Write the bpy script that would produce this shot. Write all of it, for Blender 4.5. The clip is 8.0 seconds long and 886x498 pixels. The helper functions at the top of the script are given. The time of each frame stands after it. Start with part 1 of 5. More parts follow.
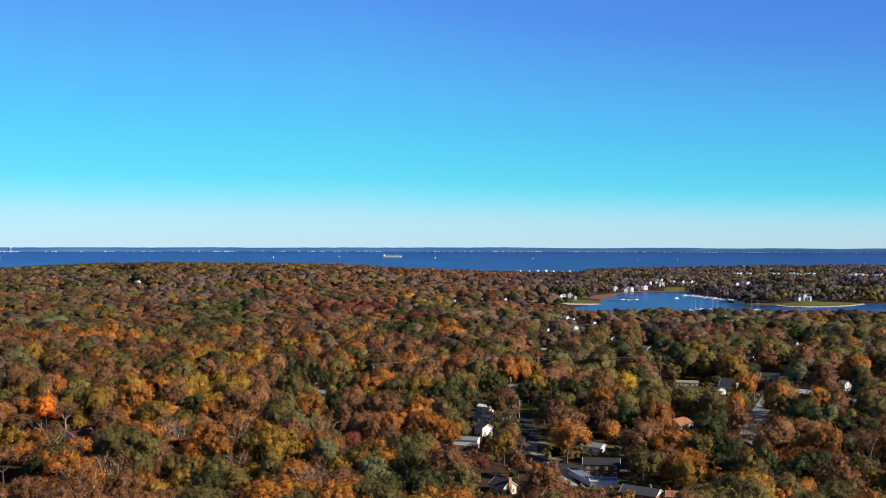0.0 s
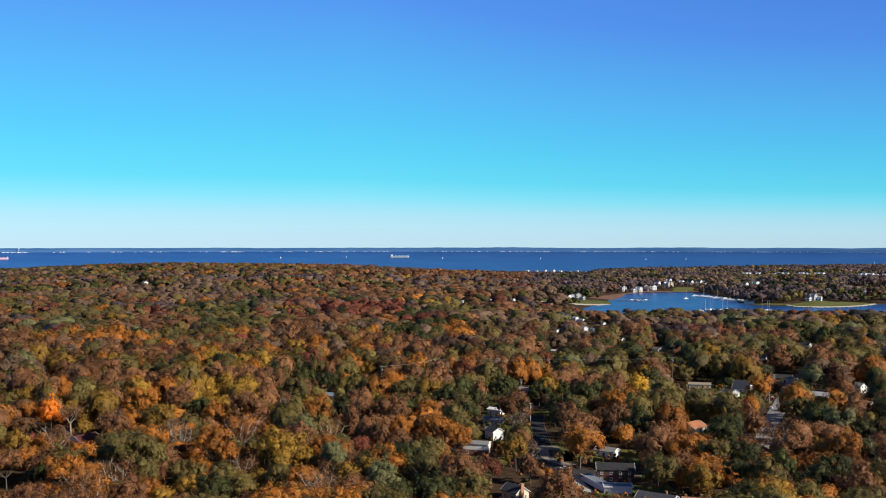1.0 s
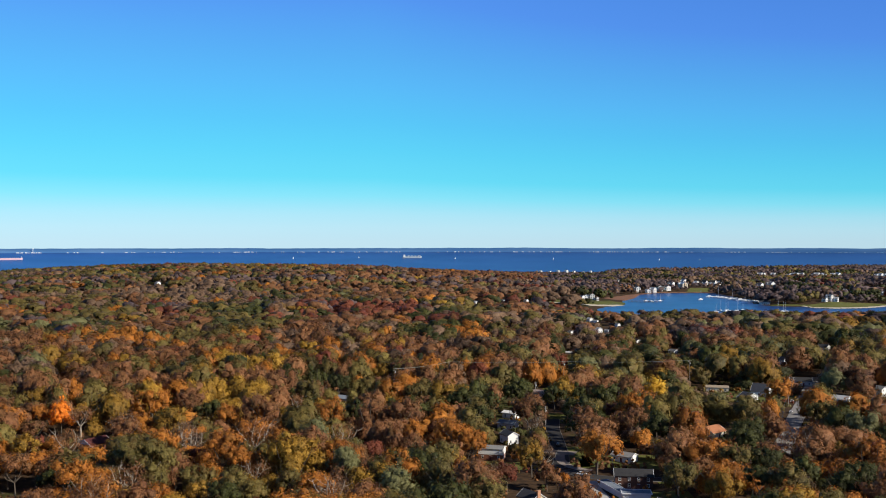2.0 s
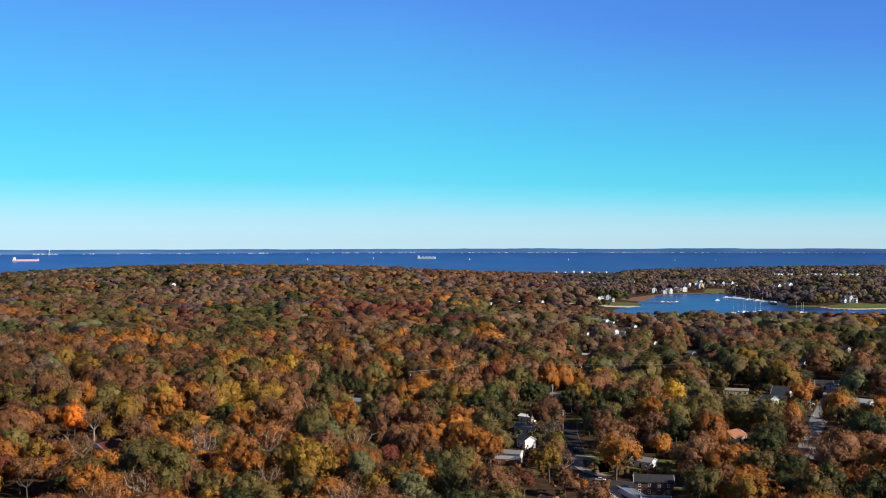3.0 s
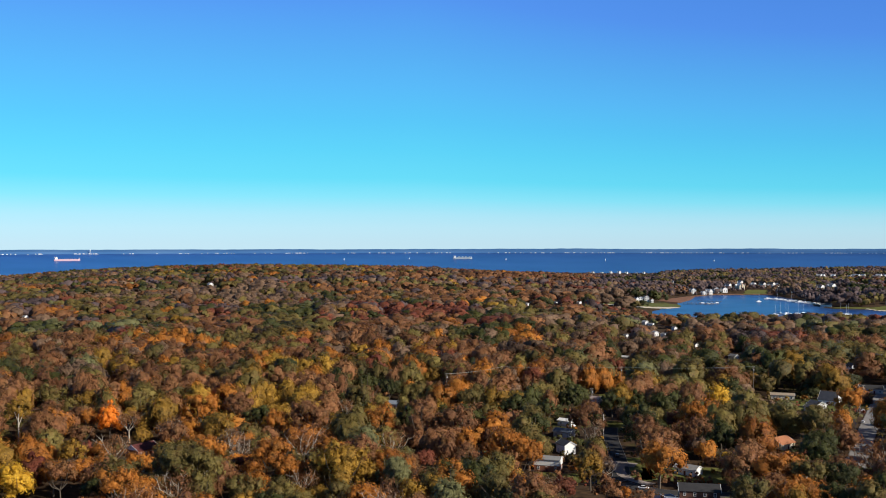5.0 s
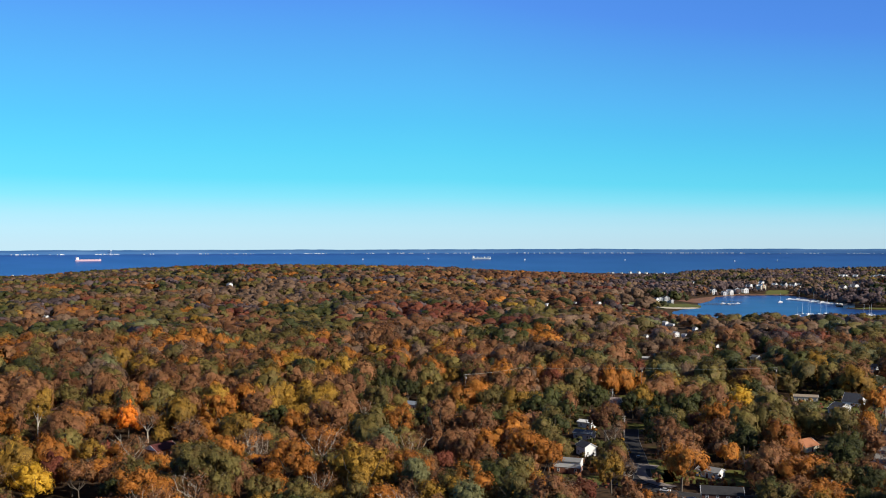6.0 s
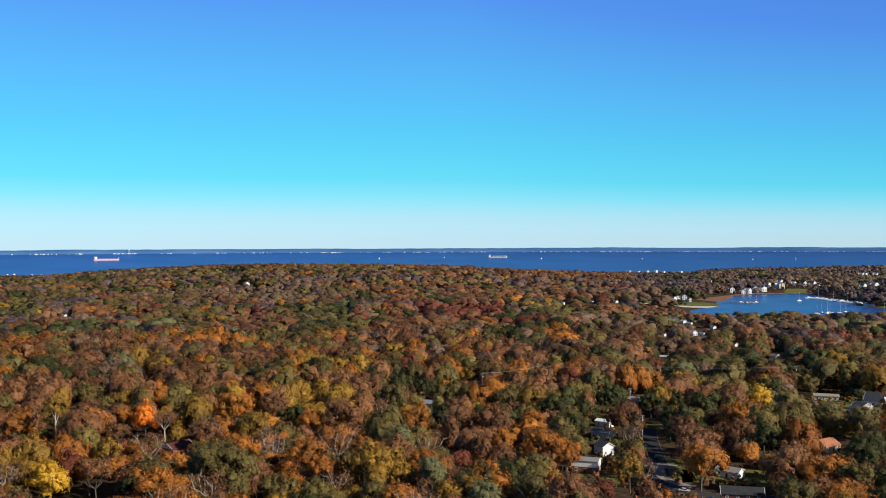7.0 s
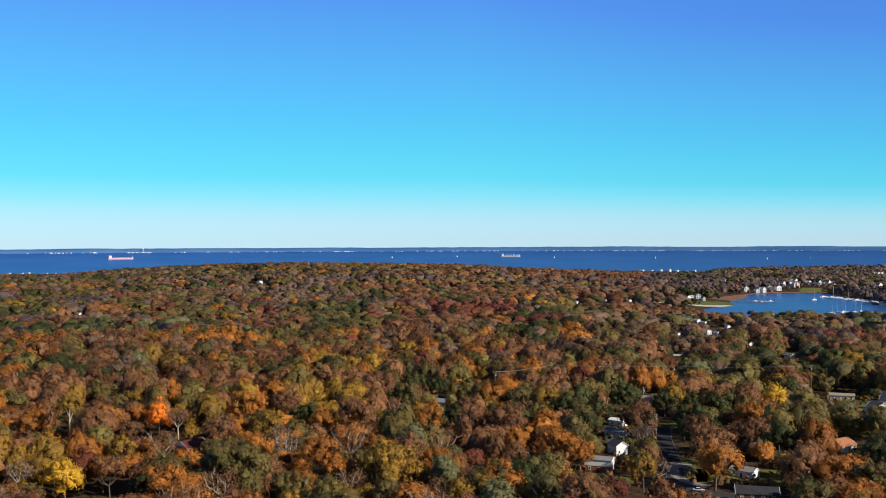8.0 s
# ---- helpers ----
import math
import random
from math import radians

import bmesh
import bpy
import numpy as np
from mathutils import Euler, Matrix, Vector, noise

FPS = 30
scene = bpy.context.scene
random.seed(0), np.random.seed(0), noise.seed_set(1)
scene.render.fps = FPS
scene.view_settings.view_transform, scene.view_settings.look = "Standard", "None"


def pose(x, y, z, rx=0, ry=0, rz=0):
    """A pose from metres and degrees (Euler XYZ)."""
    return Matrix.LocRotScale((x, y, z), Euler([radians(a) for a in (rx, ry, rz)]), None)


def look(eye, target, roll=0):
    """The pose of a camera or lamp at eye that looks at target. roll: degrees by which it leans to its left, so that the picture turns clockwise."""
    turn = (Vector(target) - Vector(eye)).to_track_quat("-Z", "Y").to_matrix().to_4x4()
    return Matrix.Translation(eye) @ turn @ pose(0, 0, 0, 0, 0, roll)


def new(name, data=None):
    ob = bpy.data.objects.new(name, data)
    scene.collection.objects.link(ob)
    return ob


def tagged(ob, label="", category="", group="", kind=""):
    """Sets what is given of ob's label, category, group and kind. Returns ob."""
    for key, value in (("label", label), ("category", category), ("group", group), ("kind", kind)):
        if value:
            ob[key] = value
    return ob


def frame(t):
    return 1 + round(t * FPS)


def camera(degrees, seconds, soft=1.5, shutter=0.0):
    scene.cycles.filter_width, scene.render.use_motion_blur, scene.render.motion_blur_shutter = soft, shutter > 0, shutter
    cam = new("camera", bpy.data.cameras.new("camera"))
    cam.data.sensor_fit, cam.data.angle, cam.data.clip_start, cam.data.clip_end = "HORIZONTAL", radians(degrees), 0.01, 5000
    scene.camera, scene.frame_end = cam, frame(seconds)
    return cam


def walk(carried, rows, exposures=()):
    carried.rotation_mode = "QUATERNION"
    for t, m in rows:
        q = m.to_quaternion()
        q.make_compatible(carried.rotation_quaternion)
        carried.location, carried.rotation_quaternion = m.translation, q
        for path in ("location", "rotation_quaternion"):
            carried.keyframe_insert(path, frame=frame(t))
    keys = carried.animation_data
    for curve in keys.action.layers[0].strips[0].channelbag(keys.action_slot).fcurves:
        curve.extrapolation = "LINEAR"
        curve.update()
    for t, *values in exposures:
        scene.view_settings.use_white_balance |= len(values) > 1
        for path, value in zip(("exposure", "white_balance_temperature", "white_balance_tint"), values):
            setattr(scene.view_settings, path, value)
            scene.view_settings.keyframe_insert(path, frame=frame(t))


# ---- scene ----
cam = camera(50.1, 8.0, soft=1.0)
PATH = [
    (0, (4.045, -8.856, 113.051), (4.028, -6.856, 113.036), 0.1),
    (0.5, (3.356, -4.737, 113.234), (3.332, -2.737, 113.218), 0.1),
    (1, (2.588, -0.558, 113.387), (2.556, 1.442, 113.372), 0.0),
    (1.5, (2.022, 3.502, 113.598), (1.978, 5.502, 113.583), 0.0),
    (3, (0.596, 13.603, 114.272), (0.508, 15.601, 114.259), -0.1),
    (3.5, (0.219, 16.584, 114.386), (0.115, 18.581, 114.373), -0.1),
    (4, (-0.089, 19.132, 114.474), (-0.211, 21.128, 114.461), -0.1),
    (4.5, (-0.458, 21.487, 114.517), (-0.6, 23.482, 114.504), -0.1),
    (6, (-1.11, 27.133, 114.121), (-1.313, 29.123, 114.109), -0.1),
    (6.5, (-1.308, 28.425, 113.867), (-1.526, 30.413, 113.855), -0.2),
    (7, (-1.482, 29.441, 113.691), (-1.719, 31.427, 113.677), -0.2),
    (7.5, (-1.529, 30.029, 113.517), (-1.782, 32.013, 113.502), -0.3),
    (8, (-1.604, 30.465, 113.255), (-1.868, 32.448, 113.239), -0.2),
]
walk(cam, [(t, look(eye, target, roll)) for t, eye, target, roll in PATH])

# ---- world and sun ----
SUN_ELEVATION, SUN_AZIMUTH = 30.0, 115.0   # azimuth: clockwise from the first view direction (+y)
world = bpy.data.worlds.new("sky")
scene.world = world
world.use_nodes = True
wn, wl = world.node_tree.nodes, world.node_tree.links
wn.clear()
sky = wn.new("ShaderNodeTexSky")
sky.sky_type, sky.sun_disc = "NISHITA", False
sky.sun_elevation, sky.sun_rotation = radians(SUN_ELEVATION), radians(SUN_AZIMUTH)
sky.air_density, sky.dust_density, sky.ozone_density = 0.6, 0.15, 3.0
# clear autumn air: pale at the skyline, cyan above it, deep blue higher up, where the sky model takes over
HAZE_STEPS = [(0, (0.546, 0.776, 0.888)),
             (0.0143, (0.515, 0.807, 0.930)),
             (0.0292, (0.429, 0.807, 0.956)),
             (0.0471, (0.254, 0.791, 0.973)),
             (0.065, (0.144, 0.730, 0.956)),
             (0.0948, (0.114, 0.658, 0.956)),
             (0.1237, (0.102, 0.578, 0.956)),
             (0.158, (0.102, 0.497, 0.956)),
             (0.187, (0.098, 0.434, 0.922)),
             (0.248, (0.091, 0.305, 0.888)),
             (0.42, (0.054, 0.181, 0.680))]
coords, split = wn.new("ShaderNodeTexCoord"), wn.new("ShaderNodeSeparateXYZ")
haze, level = wn.new("ShaderNodeValToRGB"), wn.new("ShaderNodeVectorMath")
ramp = haze.color_ramp
ramp.elements[0].position, ramp.elements[0].color = 0.0, (*HAZE_STEPS[0][1], 1)
ramp.elements[1].position, ramp.elements[1].color = HAZE_STEPS[-1][0], (*HAZE_STEPS[-1][1], 1)
for step, tone in HAZE_STEPS[1:-1]:
    ramp.elements.new(step).color = (*tone, 1)
level.operation = "SCALE"
side = wn.new("ShaderNodeMapRange")      # a little lighter away from the sun's side
side.inputs["From Min"].default_value, side.inputs["From Max"].default_value = -0.6, 0.6
side.inputs["To Min"].default_value, side.inputs["To Max"].default_value = 17.3, 14.07
deeper = wn.new("ShaderNodeMapRange")    # and there the deep blue reaches less far down
deeper.inputs["From Min"].default_value, deeper.inputs["From Max"].default_value = -0.1, 0.6
deeper.inputs["To Min"].default_value, deeper.inputs["To Max"].default_value = 0.97, 1.43
lower = wn.new("ShaderNodeMath")
lower.operation = "MULTIPLY"
higher = wn.new("ShaderNodeMapRange")
higher.inputs["From Min"].default_value, higher.inputs["From Max"].default_value = 0.30, 0.60
blend = wn.new("ShaderNodeMix")
blend.data_type = "RGBA"
back, out = wn.new("ShaderNodeBackground"), wn.new("ShaderNodeOutputWorld")
wl.new(coords.outputs["Generated"], split.inputs[0])
wl.new(split.outputs["X"], deeper.inputs["Value"])
wl.new(split.outputs["Z"], lower.inputs[0])
wl.new(deeper.outputs["Result"], lower.inputs[1])
wl.new(lower.outputs[0], haze.inputs[0])
wl.new(split.outputs["X"], side.inputs["Value"])
wl.new(split.outputs["Z"], higher.inputs["Value"])
wl.new(haze.outputs[0], level.inputs[0])
wl.new(side.outputs["Result"], level.inputs["Scale"])
wl.new(higher.outputs["Result"], blend.inputs["Factor"])
wl.new(level.outputs[0], blend.inputs["A"])
wl.new(sky.outputs[0], blend.inputs["B"])
wl.new(blend.outputs["Result"], back.inputs["Color"])
wl.new(back.outputs[0], out.inputs[0])
back.inputs["Strength"].default_value = 0.05

sun = new("sun", bpy.data.lights.new("sun", "SUN"))
sun.data.energy, sun.data.angle, sun.data.color = 5.0, radians(0.53), (1.0, 0.93, 0.82)
az, el = radians(SUN_AZIMUTH), radians(SUN_ELEVATION)
sun_from = Vector((math.sin(az) * math.cos(el), math.cos(az) * math.cos(el), math.sin(el)))
sun.matrix_world = look(sun_from * 300, (0, 0, 0))
scene.view_settings.exposure = 0.318

# ---- materials ----
def material(name, color, rough=0.8, spec=0.3, metal=0.0):
    m = bpy.data.materials.new(name)
    m.use_nodes = True
    b = m.node_tree.nodes["Principled BSDF"]
    b.inputs["Base Color"].default_value = (*color, 1)
    b.inputs["Roughness"].default_value = rough
    b.inputs["Specular IOR Level"].default_value = spec
    b.inputs["Metallic"].default_value = metal
    return m, m.node_tree.nodes, m.node_tree.links, b


def ramp_node(n, stops):
    r = n.new("ShaderNodeValToRGB")
    e = r.color_ramp.elements
    e[0].position, e[0].color = stops[0][0], (*stops[0][1], 1)
    e[1].position, e[1].color = stops[-1][0], (*stops[-1][1], 1)
    for p, c in stops[1:-1]:
        k = e.new(p)
        k.color = (*c, 1)
    return r


def noise_node(n, l, scale, detail=4.0, coord="Object"):
    tc, nz = n.new("ShaderNodeTexCoord"), n.new("ShaderNodeTexNoise")
    nz.inputs["Scale"].default_value, nz.inputs["Detail"].default_value = scale, detail
    l.new(tc.outputs[coord], nz.inputs["Vector"])
    return nz


def grainy(name, dark, light, scale, rough=0.85, spec=0.25, scale2=None, bump=0.0, metal=0.0):
    """A surface whose colour wanders between two tones, at two scales, a little different on every object."""
    m, n, l, b = material(name, light, rough, spec, metal)
    a = noise_node(n, l, scale)
    c = noise_node(n, l, scale2 or scale * 9, 2.0)
    add = n.new("ShaderNodeMath")
    add.operation = "MULTIPLY_ADD"
    add.inputs[1].default_value = 0.45
    half = n.new("ShaderNodeMath")
    half.operation = "MULTIPLY_ADD"
    half.inputs[1].default_value, half.inputs[2].default_value = 0.5, 0.02
    info = n.new("ShaderNodeObjectInfo")
    var = n.new("ShaderNodeMath")
    var.operation = "MULTIPLY_ADD"
    var.inputs[1].default_value = 0.12
    l.new(a.outputs["Fac"], half.inputs[0])
    l.new(c.outputs["Fac"], add.inputs[0])
    l.new(half.outputs[0], add.inputs[2])
    l.new(info.outputs["Random"], var.inputs[0])
    l.new(add.outputs[0], var.inputs[2])
    r = ramp_node(n, [(0.3, dark), (0.75, light)])
    l.new(var.outputs[0], r.inputs[0])
    l.new(r.outputs[0], b.inputs["Base Color"])
    if bump:
        bp = n.new("ShaderNodeBump")
        bp.inputs["Strength"].default_value, bp.inputs["Distance"].default_value = bump, 0.05
        l.new(c.outputs["Fac"], bp.inputs["Height"])
        l.new(bp.outputs[0], b.inputs["Normal"])
    return m


def leaf_material(name, dark, mid, light, late_tone=(0.085, 0.068, 0.022)):
    """Foliage: each leaf clump's own tone, and finer mottling, shift it between three colours of one tree kind."""
    dark, mid, light, late_tone = ((c[0] * 1.08, c[1] * 1.12, c[2] * 1.13) for c in (dark, mid, light, late_tone))      # dry, dull leaves
    m, n, l, b = material(name, mid, 0.65, 0.26)
    at, info, geo = n.new("ShaderNodeAttribute"), n.new("ShaderNodeObjectInfo"), n.new("ShaderNodeNewGeometry")
    at.attribute_name = "tone"
    fine = n.new("ShaderNodeTexNoise")
    fine.inputs["Scale"].default_value, fine.inputs["Detail"].default_value = 1.5, 3.0
    l.new(geo.outputs["Position"], fine.inputs["Vector"])
    add, mottle = n.new("ShaderNodeMath"), n.new("ShaderNodeMath")
    add.operation = mottle.operation = "MULTIPLY_ADD"
    add.inputs[1].default_value, mottle.inputs[1].default_value = 0.3, 0.9
    sub = n.new("ShaderNodeMath")
    sub.operation = "SUBTRACT"
    sub.inputs[1].default_value = 0.87
    l.new(info.outputs["Random"], add.inputs[0])
    l.new(at.outputs["Fac"], add.inputs[2])
    l.new(fine.outputs["Fac"], mottle.inputs[0])
    l.new(add.outputs[0], mottle.inputs[2])
    clump, tuft, relief = n.new("ShaderNodeTexNoise"), n.new("ShaderNodeMath"), n.new("ShaderNodeBump")
    clump.inputs["Scale"].default_value, clump.inputs["Detail"].default_value, clump.inputs["Roughness"].default_value = 0.5, 3.0, 0.65
    tuft.operation = "MULTIPLY_ADD"
    tuft.inputs[1].default_value = 0.55
    relief.inputs["Strength"].default_value, relief.inputs["Distance"].default_value = 0.55, 1.4
    l.new(geo.outputs["Position"], clump.inputs["Vector"])
    l.new(clump.outputs["Fac"], tuft.inputs[0])
    l.new(clump.outputs["Fac"], relief.inputs["Height"])
    l.new(relief.outputs[0], b.inputs["Normal"])
    l.new(mottle.outputs[0], tuft.inputs[2])
    l.new(tuft.outputs[0], sub.inputs[0])
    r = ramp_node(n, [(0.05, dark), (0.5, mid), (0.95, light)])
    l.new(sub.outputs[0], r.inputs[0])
    # boughs that still hold greener, duller leaves
    late, share, turning = n.new("ShaderNodeTexNoise"), n.new("ShaderNodeMapRange"), n.new("ShaderNodeMix")
    late.inputs["Scale"].default_value, late.inputs["Detail"].default_value = 0.23, 2.0
    share.inputs["From Min"].default_value, share.inputs["From Max"].default_value, share.inputs["To Max"].default_value = 0.46, 0.66, 0.36
    turning.data_type = "RGBA"
    turning.inputs["B"].default_value = (*late_tone, 1)
    l.new(geo.outputs["Position"], late.inputs["Vector"])
    l.new(late.outputs["Fac"], share.inputs["Value"])
    l.new(share.outputs["Result"], turning.inputs["Factor"])
    l.new(r.outputs[0], turning.inputs["A"])
    l.new(turning.outputs["Result"], b.inputs["Base Color"])
    # each clump is ragged: gaps between its leaves; boughs and the dense heart are not
    gaps, solid = n.new("ShaderNodeTexNoise"), n.new("ShaderNodeAttribute")
    gaps.inputs["Scale"].default_value, gaps.inputs["Detail"].default_value = 2.1, 1.5
    solid.attribute_name = "solid"
    l.new(geo.outputs["Position"], gaps.inputs["Vector"])
    cut, keep = n.new("ShaderNodeMath"), n.new("ShaderNodeMath")
    cut.operation, keep.operation = "GREATER_THAN", "MAXIMUM"
    cut.inputs[1].default_value = 0.51
    l.new(gaps.outputs["Fac"], cut.inputs[0])
    l.new(cut.outputs[0], keep.inputs[0])
    l.new(solid.outputs["Fac"], keep.inputs[1])
    # thin leaves let some of the light through
    glow, both, open_air, leafy = n.new("ShaderNodeBsdfTranslucent"), n.new("ShaderNodeMixShader"), n.new("ShaderNodeBsdfTransparent"), n.new("ShaderNodeMixShader")
    both.inputs["Fac"].default_value = 0.24
    l.new(turning.outputs["Result"], glow.inputs["Color"])
    l.new(b.outputs[0], both.inputs[1])
    l.new(glow.outputs[0], both.inputs[2])
    l.new(keep.outputs[0], leafy.inputs["Fac"])
    l.new(open_air.outputs[0], leafy.inputs[1])
    l.new(both.outputs[0], leafy.inputs[2])
    l.new(leafy.outputs[0], n["Material Output"].inputs["Surface"])
    return m


LEAVES = {
    "rust": leaf_material("rust_leaves", (0.076, 0.029, 0.014), (0.208, 0.084, 0.033), (0.335, 0.147, 0.06)),
    "orange": leaf_material("orange_leaves", (0.15, 0.046, 0.011), (0.37, 0.124, 0.017), (0.57, 0.215, 0.033)),
    "gold": leaf_material("gold_leaves", (0.1, 0.05, 0.01), (0.28, 0.145, 0.018), (0.48, 0.265, 0.035)),
    "olive": leaf_material("olive_leaves", (0.046, 0.036, 0.012), (0.128, 0.096, 0.025), (0.225, 0.166, 0.042), (0.15, 0.066, 0.02)),
    "green": leaf_material("green_leaves", (0.018, 0.021, 0.006), (0.044, 0.047, 0.011), (0.105, 0.1, 0.022), (0.075, 0.056, 0.016)),
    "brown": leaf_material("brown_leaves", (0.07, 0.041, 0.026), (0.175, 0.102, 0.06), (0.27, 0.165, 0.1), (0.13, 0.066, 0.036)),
    "crimson": leaf_material("crimson_leaves", (0.06, 0.017, 0.011), (0.165, 0.042, 0.023), (0.26, 0.078, 0.036), (0.14, 0.06, 0.022)),
    "sage": leaf_material("sage_leaves", (0.06, 0.06, 0.026), (0.14, 0.132, 0.052), (0.23, 0.208, 0.085), (0.12, 0.09, 0.032)),
    "flame": leaf_material("flame_leaves", (0.4, 0.085, 0.01), (0.76, 0.2, 0.015), (0.92, 0.34, 0.035), (0.5, 0.1, 0.01)),
    "yellow": leaf_material("yellow_leaves", (0.25, 0.135, 0.014), (0.56, 0.3, 0.022), (0.78, 0.46, 0.045), (0.3, 0.19, 0.02)),
}
# bare twigs, greyed and cooled so the colour carries some distance haze
LEAVES["bare"] = leaf_material("hazed_twigs", (0.048, 0.032, 0.031), (0.11, 0.073, 0.07), (0.17, 0.116, 0.111), (0.09, 0.05, 0.04))
LEAF_NAMES = list(LEAVES)
BARK = grainy("bark", (0.07, 0.055, 0.04), (0.16, 0.13, 0.10), 1.5)
PALE_BARK = grainy("pale_bark", (0.24, 0.20, 0.15), (0.52, 0.46, 0.37), 0.8)

# ---- the land ----
EYE_Z = 113.0
BAY = 3200.0     # where the bay's surface begins to climb towards the skyline
FAR_SHORE = 4650.0
CREEK = [(200, 1480), (220, 1625), (242, 1683), (277, 1715), (296, 1850), (330, 1935), (362, 2060), (405, 2122), (492, 2138), (533, 2129), (543, 2061),
         (545, 1996), (540, 1935), (525, 1772), (530, 1708), (553, 1690), (583, 1690), (593, 1651), (623, 1638), (678, 1654), (720, 1685), (761, 1732),
         (808, 1752), (900, 1790), (1250, 1835), (1250, 1480)]


def smooth(a, b, v):
    u = np.clip((v - a) / (b - a), 0, 1)
    return u * u * (3 - 2 * u)


def inside(poly, x, y):
    """Metres inside a polygon's edge; negative outside it."""
    x, y = np.asarray(x, float), np.asarray(y, float)
    best, odd = np.full(x.shape, 1e9), np.zeros(x.shape, bool)
    for (ax, ay), (bx, by) in zip(poly, poly[1:] + poly[:1]):
        u = np.clip(((x - ax) * (bx - ax) + (y - ay) * (by - ay)) / ((bx - ax) ** 2 + (by - ay) ** 2), 0, 1)
        best = np.minimum(best, np.hypot(x - ax - u * (bx - ax), y - ay - u * (by - ay)))
        if by != ay:
            odd ^= ((ay > y) != (by > y)) & (x < ax + (y - ay) * (bx - ax) / (by - ay))
    return np.where(odd, best, -best)


def bay_edge(x):
    """Distance ahead of the open bay's shore."""
    return 3380 + 60 * np.sin(x / 300.0 + 0.6) + 170 * smooth(700, 1100, x) - 420 * smooth(-900, -1800, x)


def ground_z(x, y):
    x, y = np.asarray(x, float), np.asarray(y, float)
    z = 8 + 2.0 * np.sin(x / 190.0 + 1) * np.cos(y / 240.0) * smooth(550, 900, y)
    z = z + 22 * smooth(1500, 2700, y) * smooth(250, -350, x) - 17 * smooth(-650, -1500, x) * smooth(1500, 2600, y)
    z = z - 3 * smooth(2300, 2800, y) * smooth(200, 500, x)
    z = z * smooth(0, 260, bay_edge(x) - y) + sea_z(np.hypot(x, y)) * smooth(-20, 0, bay_edge(x) - y) - 4 * smooth(0, -60, bay_edge(x) - y)
    c = inside(CREEK, x, y)
    return np.where(c > 0, -3 * smooth(0, 15, c), 0.4 + (z - 0.4) * smooth(0, -110, c))


SKYLINE = [(-34, 70), (-31, 62), (-28, 55), (-25, 46), (-21, 38.5), (-16, 36.5), (-8, 39), (-5.5, 42), (-3, 47), (0, 50), (3.5, 53),
           (7.5, 56), (8.5, 48), (10.5, 42), (14, 38), (22, 38), (26, 41), (31, 43)]   # bearing in degrees, drop below eye level in 1/1677


def canopy_limit(x, y):
    """How high the far canopy may reach, so that the woods keep their rolling skyline over the bay."""
    b = np.degrees(np.arctan2(x, y))
    drop = np.interp(b, [p[0] for p in SKYLINE], [p[1] for p in SKYLINE])
    shore = (b > 4.3) & (y > 1000) & (y < 1640)
    roll = np.array([noise.noise(Vector((p / 45.0, q / 45.0, 8.8))) for p, q in zip(x, y)])
    before_row = (b > 14.5) & (y > 2200) & (np.hypot(x, y) < 3140)
    drop = np.where(before_row, 54.5 + 3.5 * roll, drop)
    return EYE_Z - np.where(shore, 122 + 14 * roll, np.where(y > 1700, drop + 5 * roll, 20)) * y / 1677.0


def sea_z(r):
    """The bay's surface: beyond the shore it climbs towards eye level, as far water does."""
    u = np.clip((r - BAY) / (FAR_SHORE - BAY), 0, 1.1)
    inv = 1 / BAY + u * (1 / 11000.0 - 1 / BAY)
    return np.where(r > BAY, EYE_Z * (1 - r * inv), 0.0)


def mesh_object(name, verts, faces, mats, mat_index=None, tone=None, solid=None, smooth_faces=False, normals=None):
    me = bpy.data.meshes.new(name)
    verts, faces = np.asarray(verts, np.float32), np.asarray(faces, np.int32)
    k = faces.shape[1]
    me.vertices.add(len(verts))
    me.vertices.foreach_set("co", verts.ravel())
    me.loops.add(faces.size)
    me.loops.foreach_set("vertex_index", faces.ravel())
    me.polygons.add(len(faces))
    me.polygons.foreach_set("loop_start", np.arange(0, faces.size, k, dtype=np.int32))
    for m in mats:
        me.materials.append(m)
    if mat_index is not None:
        me.polygons.foreach_set("material_index", np.asarray(mat_index, np.int32))
    me.polygons.foreach_set("use_smooth", np.full(len(faces), smooth_faces))
    me.update(calc_edges=True)
    if tone is not None:
        at = me.attributes.new("tone", "FLOAT", "POINT")
        at.data.foreach_set("value", np.asarray(tone, np.float32))
    if solid is not None:
        at = me.attributes.new("solid", "FLOAT", "POINT")
        at.data.foreach_set("value", np.asarray(solid, np.float32))
    if normals is not None:
        at = me.attributes.new("custom_normal", "FLOAT_VECTOR", "POINT")
        at.data.foreach_set("vector", np.asarray(normals, np.float32).ravel())
    return me


def polar_sheet(radii, angles, height):
    """Rings round the first standpoint; height(x, y, r) gives z."""
    r, a = np.meshgrid(radii, angles, indexing="ij")
    x, y = r * np.sin(a), r * np.cos(a)
    verts = np.stack([x, y, height(x, y, r)], -1).reshape(-1, 3)
    n, m = len(radii), len(angles)
    i = np.arange((n - 1) * (m - 1))
    p = (i // (m - 1)) * m + i % (m - 1)
    return verts, np.stack([p, p + 1, p + m + 1, p + m], -1)


